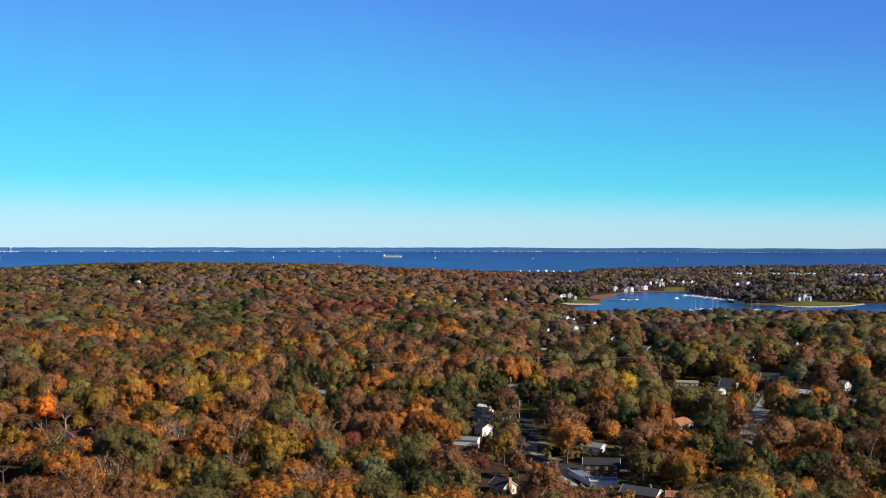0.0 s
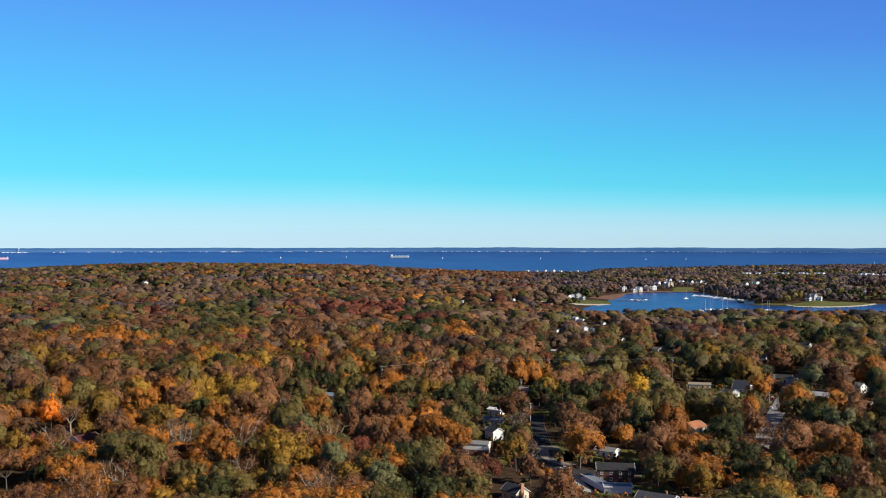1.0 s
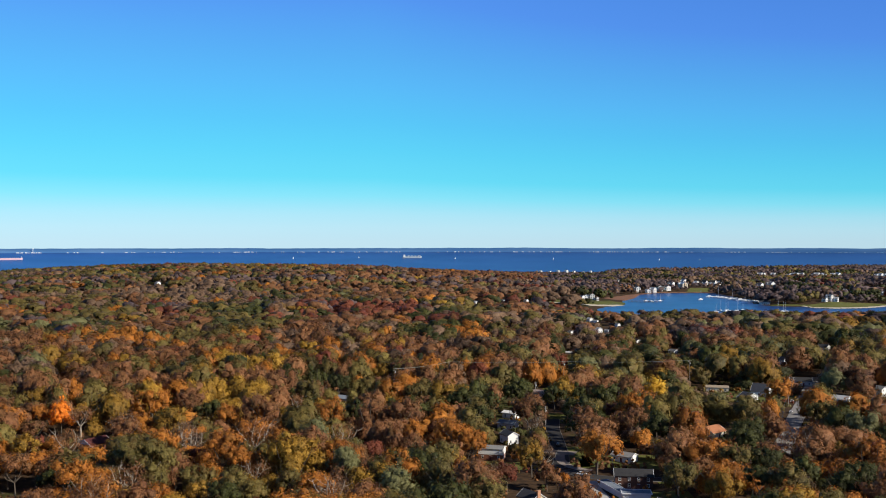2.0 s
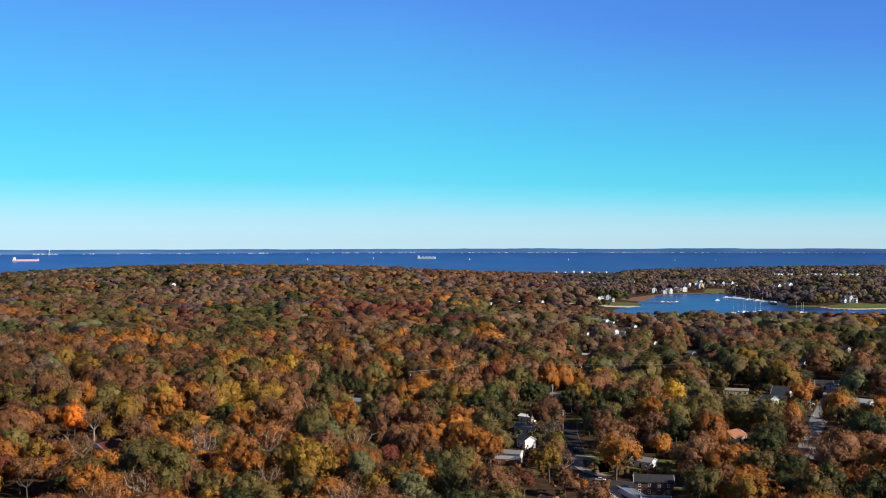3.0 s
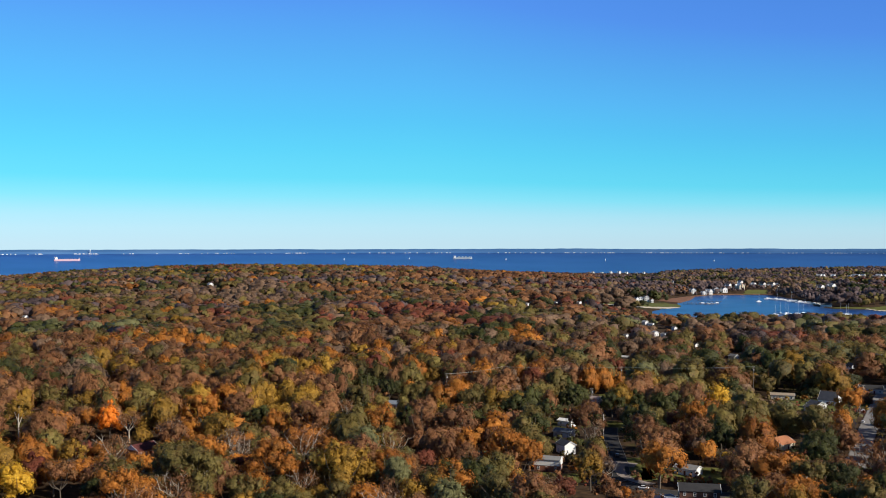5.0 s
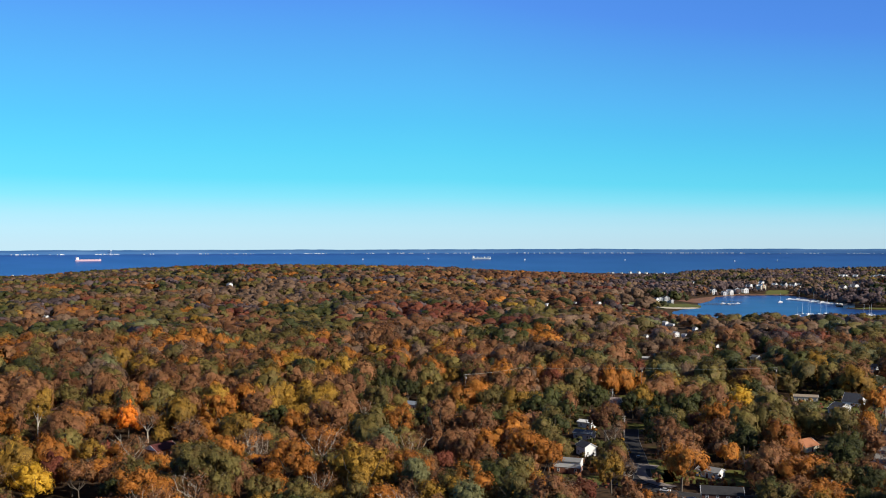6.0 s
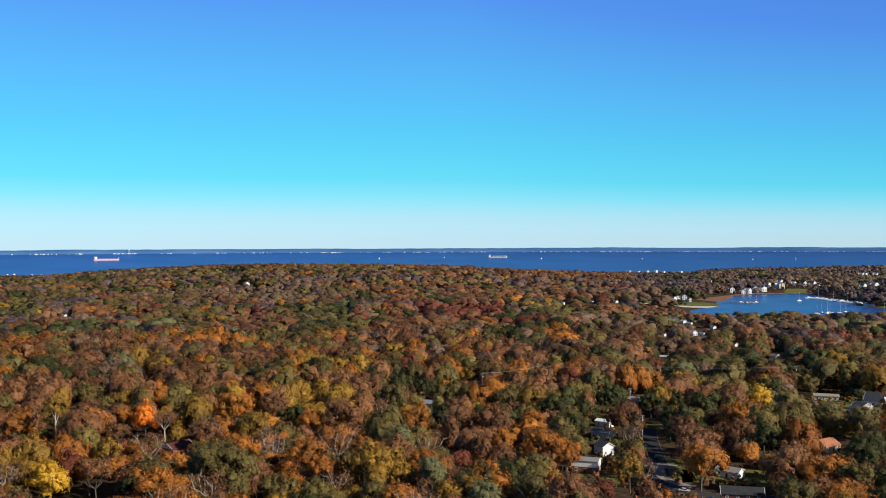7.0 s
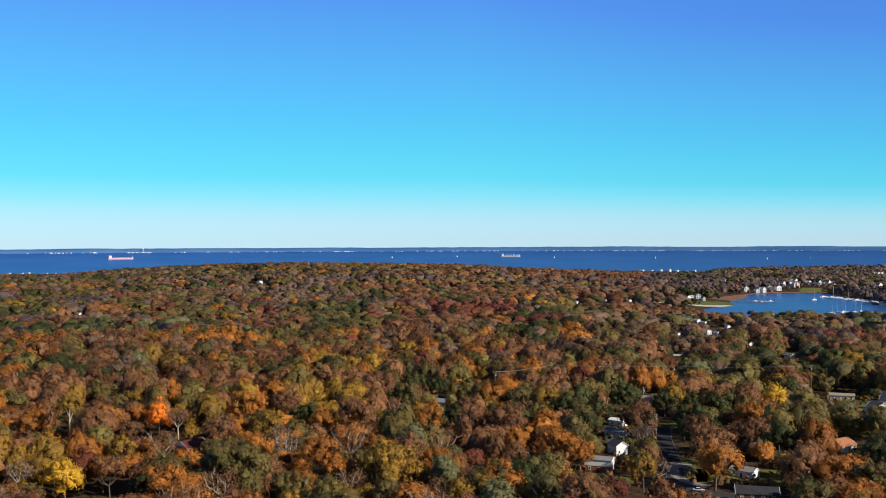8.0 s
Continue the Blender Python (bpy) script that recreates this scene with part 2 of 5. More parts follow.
GROUND, n, l, b = material("forest_floor", (0.05, 0.04, 0.02), 0.95, 0.1)
litter, yards, tufts = noise_node(n, l, 0.35, 5.0), noise_node(n, l, 0.022, 3.0), noise_node(n, l, 1.6, 3.0)
brown = ramp_node(n, [(0.3, (0.030, 0.020, 0.012)), (0.7, (0.085, 0.050, 0.026))])
grass = ramp_node(n, [(0.3, (0.028, 0.036, 0.010)), (0.7, (0.085, 0.085, 0.024))])
pick = ramp_node(n, [(0.56, (0, 0, 0)), (0.68, (1, 1, 1))])
cover = n.new("ShaderNodeMix")
cover.data_type = "RGBA"
l.new(litter.outputs["Fac"], brown.inputs[0])
l.new(tufts.outputs["Fac"], grass.inputs[0])
l.new(yards.outputs["Fac"], pick.inputs[0])
l.new(pick.outputs[0], cover.inputs["Factor"])
l.new(brown.outputs[0], cover.inputs["A"])
l.new(grass.outputs[0], cover.inputs["B"])
l.new(cover.outputs["Result"], b.inputs["Base Color"])
ang = np.radians(np.concatenate([np.arange(-180, -40, 4.0), np.arange(-40, 36, 0.5), np.arange(36, 181, 4.0)]))
rad = np.concatenate([[0.5], np.linspace(20, 1200, 60), np.linspace(1213, 2200, 80), np.linspace(2220, 3500, 60), np.linspace(3550, 4800, 12)])
v, f = polar_sheet(rad, ang, lambda x, y, r: np.where(r > 3900, np.minimum(ground_z(x, y), -4), ground_z(x, y)))
ground = tagged(new("ground", mesh_object("ground", v, f, [GROUND], smooth_faces=True)),
                "dark leaf-covered forest floor and shore land", "ground", kind="structure")

WATER, n, l, b = material("bay_water", (0.012, 0.06, 0.23), 0.35, 0.12)
nz = noise_node(n, l, 0.004, 6.0)
r = ramp_node(n, [(0.3, (0.012, 0.062, 0.235)), (0.7, (0.024, 0.092, 0.31))])
dim_side = ramp_node(n, [(0.3, (0.014, 0.056, 0.175)), (0.7, (0.025, 0.08, 0.225))])
place, span, sky_mix = n.new("ShaderNodeSeparateXYZ"), n.new("ShaderNodeMapRange"), n.new("ShaderNodeMix")
span.inputs["From Min"].default_value, span.inputs["From Max"].default_value = -1800.0, 800.0        # greyer towards the neck: the sky's uneven reflection put into the colour
sky_mix.data_type = "RGBA"
l.new(n["Texture Coordinate"].outputs["Object"], place.inputs[0])
l.new(place.outputs["X"], span.inputs["Value"])
l.new(nz.outputs["Fac"], r.inputs[0])
l.new(nz.outputs["Fac"], dim_side.inputs[0])
l.new(span.outputs["Result"], sky_mix.inputs["Factor"])
l.new(r.outputs[0], sky_mix.inputs["A"])
l.new(dim_side.outputs[0], sky_mix.inputs["B"])
l.new(sky_mix.outputs["Result"], b.inputs["Base Color"])
v, f = polar_sheet(np.linspace(2700, 4700, 80), np.radians(np.linspace(-60, 60, 200)), lambda x, y, r: sea_z(r))
bay = tagged(new("water", mesh_object("bay_water", v, f, [WATER], smooth_faces=True)),
             "deep blue open water of a wide bay", "water", kind="structure")
CREEK_WATER, n, l, b = material("creek_water", (0.015, 0.055, 0.17), 0.3, 0.2)
nz, fine = noise_node(n, l, 0.012, 5.0), noise_node(n, l, 0.09, 3.0)
r = ramp_node(n, [(0.35, (0.009, 0.042, 0.14)), (0.65, (0.024, 0.082, 0.23))])
l.new(nz.outputs["Fac"], r.inputs[0])
l.new(r.outputs[0], b.inputs["Base Color"])
ripple = n.new("ShaderNodeBump")
ripple.inputs["Strength"].default_value, ripple.inputs["Distance"].default_value = 0.35, 1.0
l.new(fine.outputs["Fac"], ripple.inputs["Height"])
l.new(ripple.outputs[0], b.inputs["Normal"])
xs, ys = np.meshgrid(np.linspace(150, 1300, 40), np.linspace(1250, 2160, 30), indexing="ij")
v = np.stack([xs, ys, 0 * xs], -1).reshape(-1, 3)
i = np.arange(39 * 29)
p = (i // 29) * 30 + i % 29
creek_water = tagged(new("water", mesh_object("creek_water", v, np.stack([p, p + 30, p + 31, p + 1], -1), [CREEK_WATER])),
                     "blue sheltered creek water between wooded shores", "water", kind="structure")

# ---- streets, lots and lawns in plan ----
STREETS = [([(30, 452), (44, 447), (47, 485), (48, 548), (51, 575)], 3.7),
           ([(44, 447), (56, 432), (72, 430), (100, 432), (130, 440)], 3.6),
           ([(150, 470), (174, 527), (192, 571), (218, 631), (242, 688), (275, 760)], 4.6)]
# houses: place, turn of the ridge, length, depth, wall height, roof pitch, walls, roof, metres kept open before it
NEAR_HOUSES = [
    (26, 388, -53, 9.0, 7.0, 3.6, 34, "cream", "slate", 60, "small cream house with a brick chimney and slate roof"),
    (12, 470, -13, 12.0, 7.0, 5.6, 16, "brick_white", "grey", 46, "two-storey house with brick below and white siding above"),
    (22, 507, -62, 8.5, 6.5, 4.6, 30, "white", "slate", 26, "white-sided house with a slate-coloured roof"),
    (23, 547, -28, 10.0, 7.0, 3.2, 22, "pale", "blue_grey", 34, "low pale house with a blue-grey roof"),
    (26, 579, -34, 9.0, 6.0, 3.2, 16, "white", "white", 34, "long low white house with a white roof"),
    (47, 661, -30, 11.0, 8.0, 3.2, 20, "pale", "rose", 36, "low pale house with a rose-grey roof"),
    (68, 688, -10, 8.0, 6.0, 3.0, 22, "white", "rose", 36, "small white house beside the street"),
    (76, 467, -38, 10.5, 7.0, 3.0, 22, "white", "grey", 56, "small white house with a light grey roof"),
    (72, 419, -6, 16.0, 8.5, 5.6, 26, "shaded_brick", "dark", 36, "two-storey brick house, tree shade put into its wall colour, with a dark roof"),
    (82, 378, -32, 15.0, 9.0, 3.2, 24, "brick", "slate", 60, "brick house with a chimney, white gable and dark slate roof"),
    (96.5, 374, -12, 10.0, 7.0, 3.0, 24, "brick", "terracotta", 50, "low brick house with a chimney and an orange-brown roof"),
    (133, 528, 42, 12.0, 10.5, 3.0, 27, "cream", "terracotta", 85, "cream-gabled house with a rust-coloured roof"),
    (203, 669, -36, 11.5, 10.5, 3.4, 42, "white", "slate", 105, "large white-gabled house with a steep slate roof"),
    (189, 651, -64, 9.0, 8.0, 2.9, 26, "white", "slate", 90, "low white-gabled house with a slate roof"),
    (183, 640, -58, 7.5, 6.5, 2.8, 26, "white", "slate", 80, "small white-gabled house with a slate roof"),
    (178, 690, -12, 15.0, 9.0, 3.0, 12, "cream", "tan", 80, "low house with a broad tan roof"),
    (266, 815, -64, 6.0, 5.0, 8.0, 40, "white", "slate", 100, "tall narrow white-gabled house"),
    (343, 933, -50, 9.0, 7.0, 5.0, 34, "white", "slate", 90, "white house among dark trees"),
    (246, 640, -40, 11.0, 8.0, 2.8, 26, "white", "pale_grey", 80, "low house with a pale grey gabled roof"),
    (284, 670, -60, 9.0, 7.0, 5.0, 28, "white", "grey", 75, "white house between trees"),
    (262, 606, -50, 8.0, 6.0, 3.0, 24, "cream", "grey", 60, "small cream house between trees"),
    (318, 694, -20, 11.0, 7.0, 3.2, 22, "pale", "grey", 80, "pale low house at the wood's edge"),
    (248, 722, -14, 15.0, 9.0, 3.4, 24, "pale", "dark", 80, "low pale house with a dark roof"),
    (-20, 476, -30, 7.0, 5.5, 4.8, 32, "brick_white", "dark", 22, "brick house with white trim half hidden by trees"),
    (-80, 630, -20, 12.0, 8.0, 3.2, 22, "pale", "blue_grey", 25, "low house with a blue-grey roof in shade"),
    (-104, 778, -40, 9.0, 6.0, 3.6, 26, "white", "grey", 50, "small white house among dark trees"),
    (-322, 734, -50, 5.5, 4.5, 3.6, 30, "white", "grey", 50, "small white house in the woods"),
    (-276, 646, -60, 3.2, 2.6, 3.0, 34, "white", "grey", 40, "narrow white outbuilding in the woods"),
    (158, 1255, -60, 7.0, 5.5, 4.2, 30, "white", "pale_grey", 150, "white house with pale roof in the woods"),
    (162, 1229, -30, 6.0, 5.0, 4.0, 24, "white", "grey", 150, "white house in the woods"),
    (152, 1120, -70, 6.5, 5.5, 4.4, 30, "white", "pale_grey", 150, "white house with pale roof in the woods"),
    (160, 1106, -50, 6.0, 5.5, 4.0, 26, "white", "grey", 150, "white house in the woods"),
    (183, 1180, -60, 5.0, 4.5, 4.0, 34, "white", "grey", 190, "small white house in the woods"),
    (116, 1091, -60, 4.5, 4.0, 4.0, 34, "white", "grey", 190, "small white house in the woods"),
    (175, 1000, -60, 5.0, 4.5, 4.2, 34, "white", "slate", 190, "small white house in the woods"),
    (96, 906, -30, 8.0, 6.0, 3.0, 20, "white", "pale_grey", 190, "low white house with pale roof"),
    (192, 902, -60, 8.0, 6.0, 5.0, 30, "white", "grey", 90, "white house in the woods"),
    (320, 1133, -50, 8.0, 6.0, 4.6, 30, "white", "grey", 90, "white house in the woods"),
    (9, 1583, -40, 8.5, 6.5, 4.5, 30, "white", "pale_grey", 240, "white house with pale roof above the creek"),
    (57, 1599, -60, 8.0, 6.5, 5.5, 34, "white", "grey", 240, "white house among red trees"),
    (96, 1620, -50, 7.0, 6.0, 5.0, 34, "white", "grey", 240, "white house among red trees"),
    (-694, 1301, -40, 8.0, 6.0, 4.5, 32, "white", "grey", 130, "white house with grey roof in the woods"),
    (-191, 487, 62, 13.0, 9.0, 3.4, 28, "brick", "maroon", 26, "low house with a maroon roof half hidden by trees"),
    (-674, 2036, -50, 14.0, 9.0, 8.0, 34, "white", "grey", 120, "white house on the wooded ridge"),
]
GARAGE = (69.8, 399.2)
TALL_TREE = (-248, 472)
rng = np.random.default_rng(21)
CREEK_HOUSES = [(212, 1799, 8), (220, 1806, 9), (231, 1809, 12), (240, 1800, 7), (378, 2429, 13), (376, 2144, 14), (395, 2120, 11), (408, 2133, 13), (432, 2172, 15),
                (450, 2180, 14), (474, 2254, 13), (496, 2227, 18), (530, 2373, 15), (546, 2314, 12), (560, 2285, 13), (580, 2287, 14), (602, 2316, 10), (651, 2156, 15),
                (692, 2209, 16), (749, 2383, 13), (644, 1746, 8), (655, 1752, 12), (665, 1747, 8), (779, 1997, 8), (748, 1894, 7), (939, 2556, 10), (817, 2417, 9),
                (806, 2325, 8), (781, 2267, 7), (800, 1857, 11), (807, 2188, 8)]


def shore_row(first, step, count, distance, small, large):
    """Places and sizes of houses strung along a far shore, by bearing."""
    row = []
    for i in range(count):
        a = radians(first + i * step + float(rng.uniform(-0.3, 0.3)) * step)
        r = distance(a) + float(rng.uniform(-25, 25))
        row.append((r * math.sin(a), r * math.cos(a), float(rng.uniform(small, large))))
    return row


NECK_HOUSES = [(hx * 3165 / math.hypot(hx, hy), hy * 3165 / math.hypot(hx, hy), float(rng.uniform(10, 17))) for hx, hy in ((983, 3253), (996, 3260), (1029, 3256), (1082, 3259), (1097, 3262), (1118, 3290), (1148, 3321), (1165, 3264), (1180, 3270), (1196, 3262), (1218, 3296), (1209, 3205), (1228, 3211), (1359, 3218), (1398, 3277), (1462, 3371), (1480, 3372), (1525, 3405), (1549, 3407))]
BAY_HOUSES = shore_row(4.3, 0.5, 7, lambda a: 3345, 7, 12) + shore_row(-32.6, 0.62, 7, lambda a: float(bay_edge(3300 * math.sin(a))) / math.cos(a) - 75, 5.5, 8.5)
# what stays low before a house: place, half width, metres before it
LOTS = [(h[0], h[1], max(h[3], h[4]) * (0.45 if h[1] < 480 else 0.5 if h[1] < 800 else 0.85), h[9] + 0.04 * h[1]) for h in NEAR_HOUSES] + [(69, 399, 8.5, 90), (61, 408, 6, 85)]
LOTS += [(216, 660, 6, 60), (-202, 386, 8, 55), (TALL_TREE[0], TALL_TREE[1], 4.5, 50), (12, 470, 8, 61), (22, 507, 5, 48), (23, 547, 5, 46), (26, 388, 8, 75), (82, 378, 9.5, 75), (-322, 734, 5, 58), (-276, 646, 4.5, 58), (186, 646, 10, 100), (246, 640, 6, 58), (-222, 518, 6.5, 59.5), (46, 488, 4, 36), (47, 520, 2.5, 30), (46, 582, 4, 24), (45, 466, 5.5, 52), (50, 446, 7, 46), (62, 426, 7, 42), (78, 420, 6, 34), (168, 505, 6, 45), (64, 438, 4, 34), (664, 2060, 14, 110), (885, 2090, 40, 150),
         (174, 527, 4.5, 46), (183, 550, 5, 54), (192, 571, 5.5, 58), (206, 604, 4, 40), (218, 631, 4.5, 50), (230, 660, 6, 60), (242, 688, 6.5, 62)]
LOTS += [(hx, hy, s * (0.4 if hy > 1850 else 0.7), 300 if hy > 2100 else 190) for hx, hy, s in CREEK_HOUSES] + [(hx, hy, max(s * 0.55, 8), 340) for hx, hy, s in NECK_HOUSES + BAY_HOUSES]
CLEARINGS = [
    [(136, 1668), (210, 1700), (274, 1718), (300, 1790), (285, 1850), (255, 1825), (195, 1818), (150, 1780)],           # lawn on the spit
    [(532, 1712), (586, 1696), (596, 1655), (625, 1642), (681, 1658), (722, 1690), (764, 1742), (735, 1752), (690, 1738), (652, 1735), (612, 1716), (545, 1727)],  # lawn on the point
    [(262, 1880), (298, 1855), (332, 1935), (365, 2055), (405, 2118), (535, 2125), (546, 2155), (552, 2205), (510, 2212), (480, 2160), (398, 2138), (328, 2022), (288, 1935)],
    [(649, 2047), (680, 2048), (728, 2180), (695, 2180)], [(838, 2076), (932, 2080), (998, 2220), (897, 2215)],
]
SINGLE_TREES = {
    "flame": [(-222, 518, 7.4)],
    "gold": [(29, 434, 8.2), (101, 385, 8.2), (-262, 577, 8.8), (-206, 442, 7.8), (-156, 497, 10.5), (-153, 591, 8.3), (-65, 414, 6.6), (-104, 368, 5.9), (-62, 695, 9.0), (171, 442, 6.8), (172, 363, 7.3), (-287, 544, 7.6)],
    "orange": [(199, 619, 9.8), (-236, 523, 7.4), (-164, 422, 7.0), (-180, 543, 12.1), (-131, 525, 8.7), (-77, 526, 9.9), (-6, 463, 11.5), (3, 455, 8.1), (59, 440, 11.4), (94, 543, 12.5), (106, 429, 12.2), (-270, 476, 11.7)],
    "rust": [(62, 502, 11.0), (61, 466, 11.8), (66, 482, 9.5), (86, 506, 10.0), (39.5, 358, 10.8), (92, 434, 12.5), (-188, 446, 9.5), (-221, 480, 7.9), (-174, 481, 9.1), (-161, 552, 9.7), (-119, 344, 9.8), (-114, 526, 12.4), (-52, 516, 12.5), (-33, 516, 12.5), (-26, 455, 8.1), (34, 542, 10.2), (34, 410, 5.8), (162, 520, 10.2), (151, 429, 10.1), (159, 367, 10.9)],
    "brown": [(-89, 404, 7.0), (-62, 478, 7.5), (-143, 479, 7.5), (36.5, 440, 5.8), (36, 512, 6.5), (-103, 573, 6.5), (-209, 513, 8.5), (-183, 502, 7.7), (-136, 383, 10.0), (-131, 453, 9.1), (-101, 457, 11.3), (-52, 368, 8.7), (153, 452, 9.6), (-225, 393, 8.1)],
    "crimson": [(84, 548, 6.5), (-182, 467, 5.0), (-121, 425, 6.0), (-74, 345, 5.7), (-43, 445, 5.8), (17, 406, 6.3)],
    "olive": [(2, 503, 10.5), (5, 533, 10.5), (-226, 567, 11.3), (-126, 386, 8.2), (-70, 382, 7.3), (-99, 592, 11.1), (-11, 383, 12.5), (6.5, 354, 10.5), (86, 393, 8.4), (154, 534, 12.0), (195, 538, 8.6), (128, 383, 10.0), (177, 388, 8.3), (-31, 593, 11.8), (-321, 544, 10.9), (-291, 588, 10.3)],
    "green": [(128, 418, 8.5), (141, 405, 8.5), (118, 393, 7.5), (160, 396, 8.0), (145, 497, 8.0), (6, 520, 9.0), (68, 552, 9.5), (30, 602, 9.0), (14, 566, 8.5), (36, 622, 9.0), (54, 600, 8.0), (137, 473, 9.5), (235, 616, 9.5), (60, 520, 7.5), (58, 538, 6.5), (57, 500, 6.0), (39, 542, 6.0), (71, 604, 9.0), (100, 510, 8.0), (88, 407, 7.0), (138, 667, 9.0), (206, 481, 7.5), (-144, 533, 8.8), (-91, 361, 7.3), (-106, 664, 10.9), (-86, 636, 9.0), (98, 495, 9.9), (83, 591, 10.4), (131, 461, 8.7), (148, 381, 9.0), (186, 427, 8.6), (-2, 571, 11.4), (-168, 381, 5.9)],
    "sage": [(-52, 412, 9.3), (-28, 378, 9.0), (153, 597, 12.5), (202, 500, 10.6)],
    "yellow": [(120, 615, 10.5), (-202, 386, 9.7)],
}

# ---- trees ----
def unit(n, rng):
    d = rng.normal(size=(n, 3))
    return d / np.linalg.norm(d, axis=1, keepdims=True)


def crown_shape(seed, leaves, leaf_size, lobes=12, tall=0.85, heart=0.68, taper=0.0, dense=False):
    """A crown about 1 m in radius, its base at z = 0: rounded boughs of many sizes, each a leafy heart set with leaf clumps.
    Returns places, faces, tones, what is solid, and the way each part of the crown faces."""
    rng = np.random.default_rng(seed)
    k = np.arange(lobes) + rng.uniform(0.2, 0.8, lobes)
    rise = 1 - 1.45 * k / lobes                                  # from the top down to a little below the middle
    turn = k * 2.39996 + rng.uniform(-0.4, 0.4, lobes)
    flat = np.sqrt(np.clip(1 - rise ** 2, 0.02, 1))
    up = np.stack([np.cos(turn) * flat, np.sin(turn) * flat, rise], -1)
    swell = 1 + 0.16 * np.sin(turn + seed) + 0.12 * np.sin(2 * turn + 2.3 * seed)      # no crown is round
    reach = rng.uniform(0.46, 0.74, lobes) if dense else rng.uniform(0.42, 0.86, lobes)
    centre = up * (reach * swell)[:, None] * np.array([1, 1, tall])
    size = (rng.uniform(0.24, 0.42, lobes) if dense else rng.uniform(0.2, 0.42, lobes)) * (1 + 0.15 * rise)
    share = size ** 2 / np.sum(size ** 2)
    pick = rng.choice(lobes, leaves, p=share)
    d = unit(leaves, rng)
    d[:, 2] += 0.3
    d += 0.35 * up[pick]
    d /= np.linalg.norm(d, axis=1, keepdims=True)
    pos = centre[pick] + d * size[pick][:, None] * (rng.uniform(0.7, 1.25, (leaves, 1)) if dense else rng.uniform(0.55, 1.3, (leaves, 1)))
    nrm = d + 0.4 * unit(leaves, rng)
    nrm /= np.linalg.norm(nrm, axis=1, keepdims=True)
    along = d + np.array([0, 0, 0.8]) + 0.7 * unit(leaves, rng)      # sprays of leaves reach out and up
    side = np.cross(nrm, along)
    side /= np.linalg.norm(side, axis=1, keepdims=True)
    other = np.cross(nrm, side)
    s = leaf_size * rng.uniform(0.55, 1.45, (leaves, 1))
    places = np.stack([pos - side * s * 0.7, pos + side * s * 0.7 - other * s * 0.5, pos + other * s * 1.8], 1).reshape(-1, 3)
    faces = np.arange(leaves * 3).reshape(-1, 3)
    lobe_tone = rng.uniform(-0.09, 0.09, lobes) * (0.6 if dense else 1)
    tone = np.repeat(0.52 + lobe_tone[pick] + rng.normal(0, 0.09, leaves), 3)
    facing = d + (1.1 if dense else 0.4) * up[pick] + 0.5 * unit(leaves, rng)
    facing = np.repeat(facing / np.linalg.norm(facing, axis=1, keepdims=True), 3, 0)
    bv, bf = ball(1)
    for i in range(lobes if heart else 0):                        # the dense inside of each bough
        bump = np.array([noise.noise(Vector(p * 1.7) + Vector((seed, 3.1 * i, 0))) for p in bv])
        r = size[i] * heart * (1 + (0.75 if dense else 0.35) * bump)
        outer = (bv[bf].mean(1) @ up[i]) > -0.35                  # what lies inside the crown is never seen
        faces = np.vstack([faces, bf[outer] + len(places)])
        places = np.vstack([places, centre[i] + bv * r[:, None]])
        # inner shade is put into the tone: hearts darker, dents darkest
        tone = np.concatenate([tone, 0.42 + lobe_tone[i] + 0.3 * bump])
        h = bv + (1.1 if dense else 0.45) * up[i] + 0.35 * unit(len(bv), rng)
        facing = np.vstack([facing, h / np.linalg.norm(h, axis=1, keepdims=True)])
    places[:, 2] += tall
    if dense:
        places[:, 2] -= places[:, 2].min()
    places[:, :2] *= (1 + taper * (1 - places[:, 2:] / tall))
    solid = np.zeros(len(places))
    solid[leaves * 3:] = 1
    return places, faces, np.clip(tone, 0, 1), solid, facing


def ball(level):
    bm = bmesh.new()
    bmesh.ops.create_icosphere(bm, subdivisions=level, radius=1.0)
    bm.verts.ensure_lookup_table()
    v = np.array([x.co[:] for x in bm.verts])
    f = np.array([[x.index for x in p.verts] for p in bm.faces])
    bm.free()
    return v, f


def tubes(segs, sides=5):
    """Tapered tubes: rows of start, end, start radius, end radius."""
    vs, fs = [], []
    for a, b, ra, rb in segs:
        a, b = np.asarray(a, float), np.asarray(b, float)
        w = (b - a) / np.linalg.norm(b - a)
        u = np.cross(w, [0.31, 0.95, 0.05])
        u /= np.linalg.norm(u)
        k = np.cross(w, u)
        th = np.linspace(0, 2 * math.pi, sides, endpoint=False)
        ring = np.cos(th)[:, None] * u + np.sin(th)[:, None] * k
        base = len(vs) * 2 * sides
        vs.append(np.vstack([a + ring * ra, b + ring * rb]))
        for i in range(sides):
            j = (i + 1) % sides
            fs.append((base + i, base + j, base + sides + j, base + sides + i))
    return np.vstack(vs), np.array(fs)


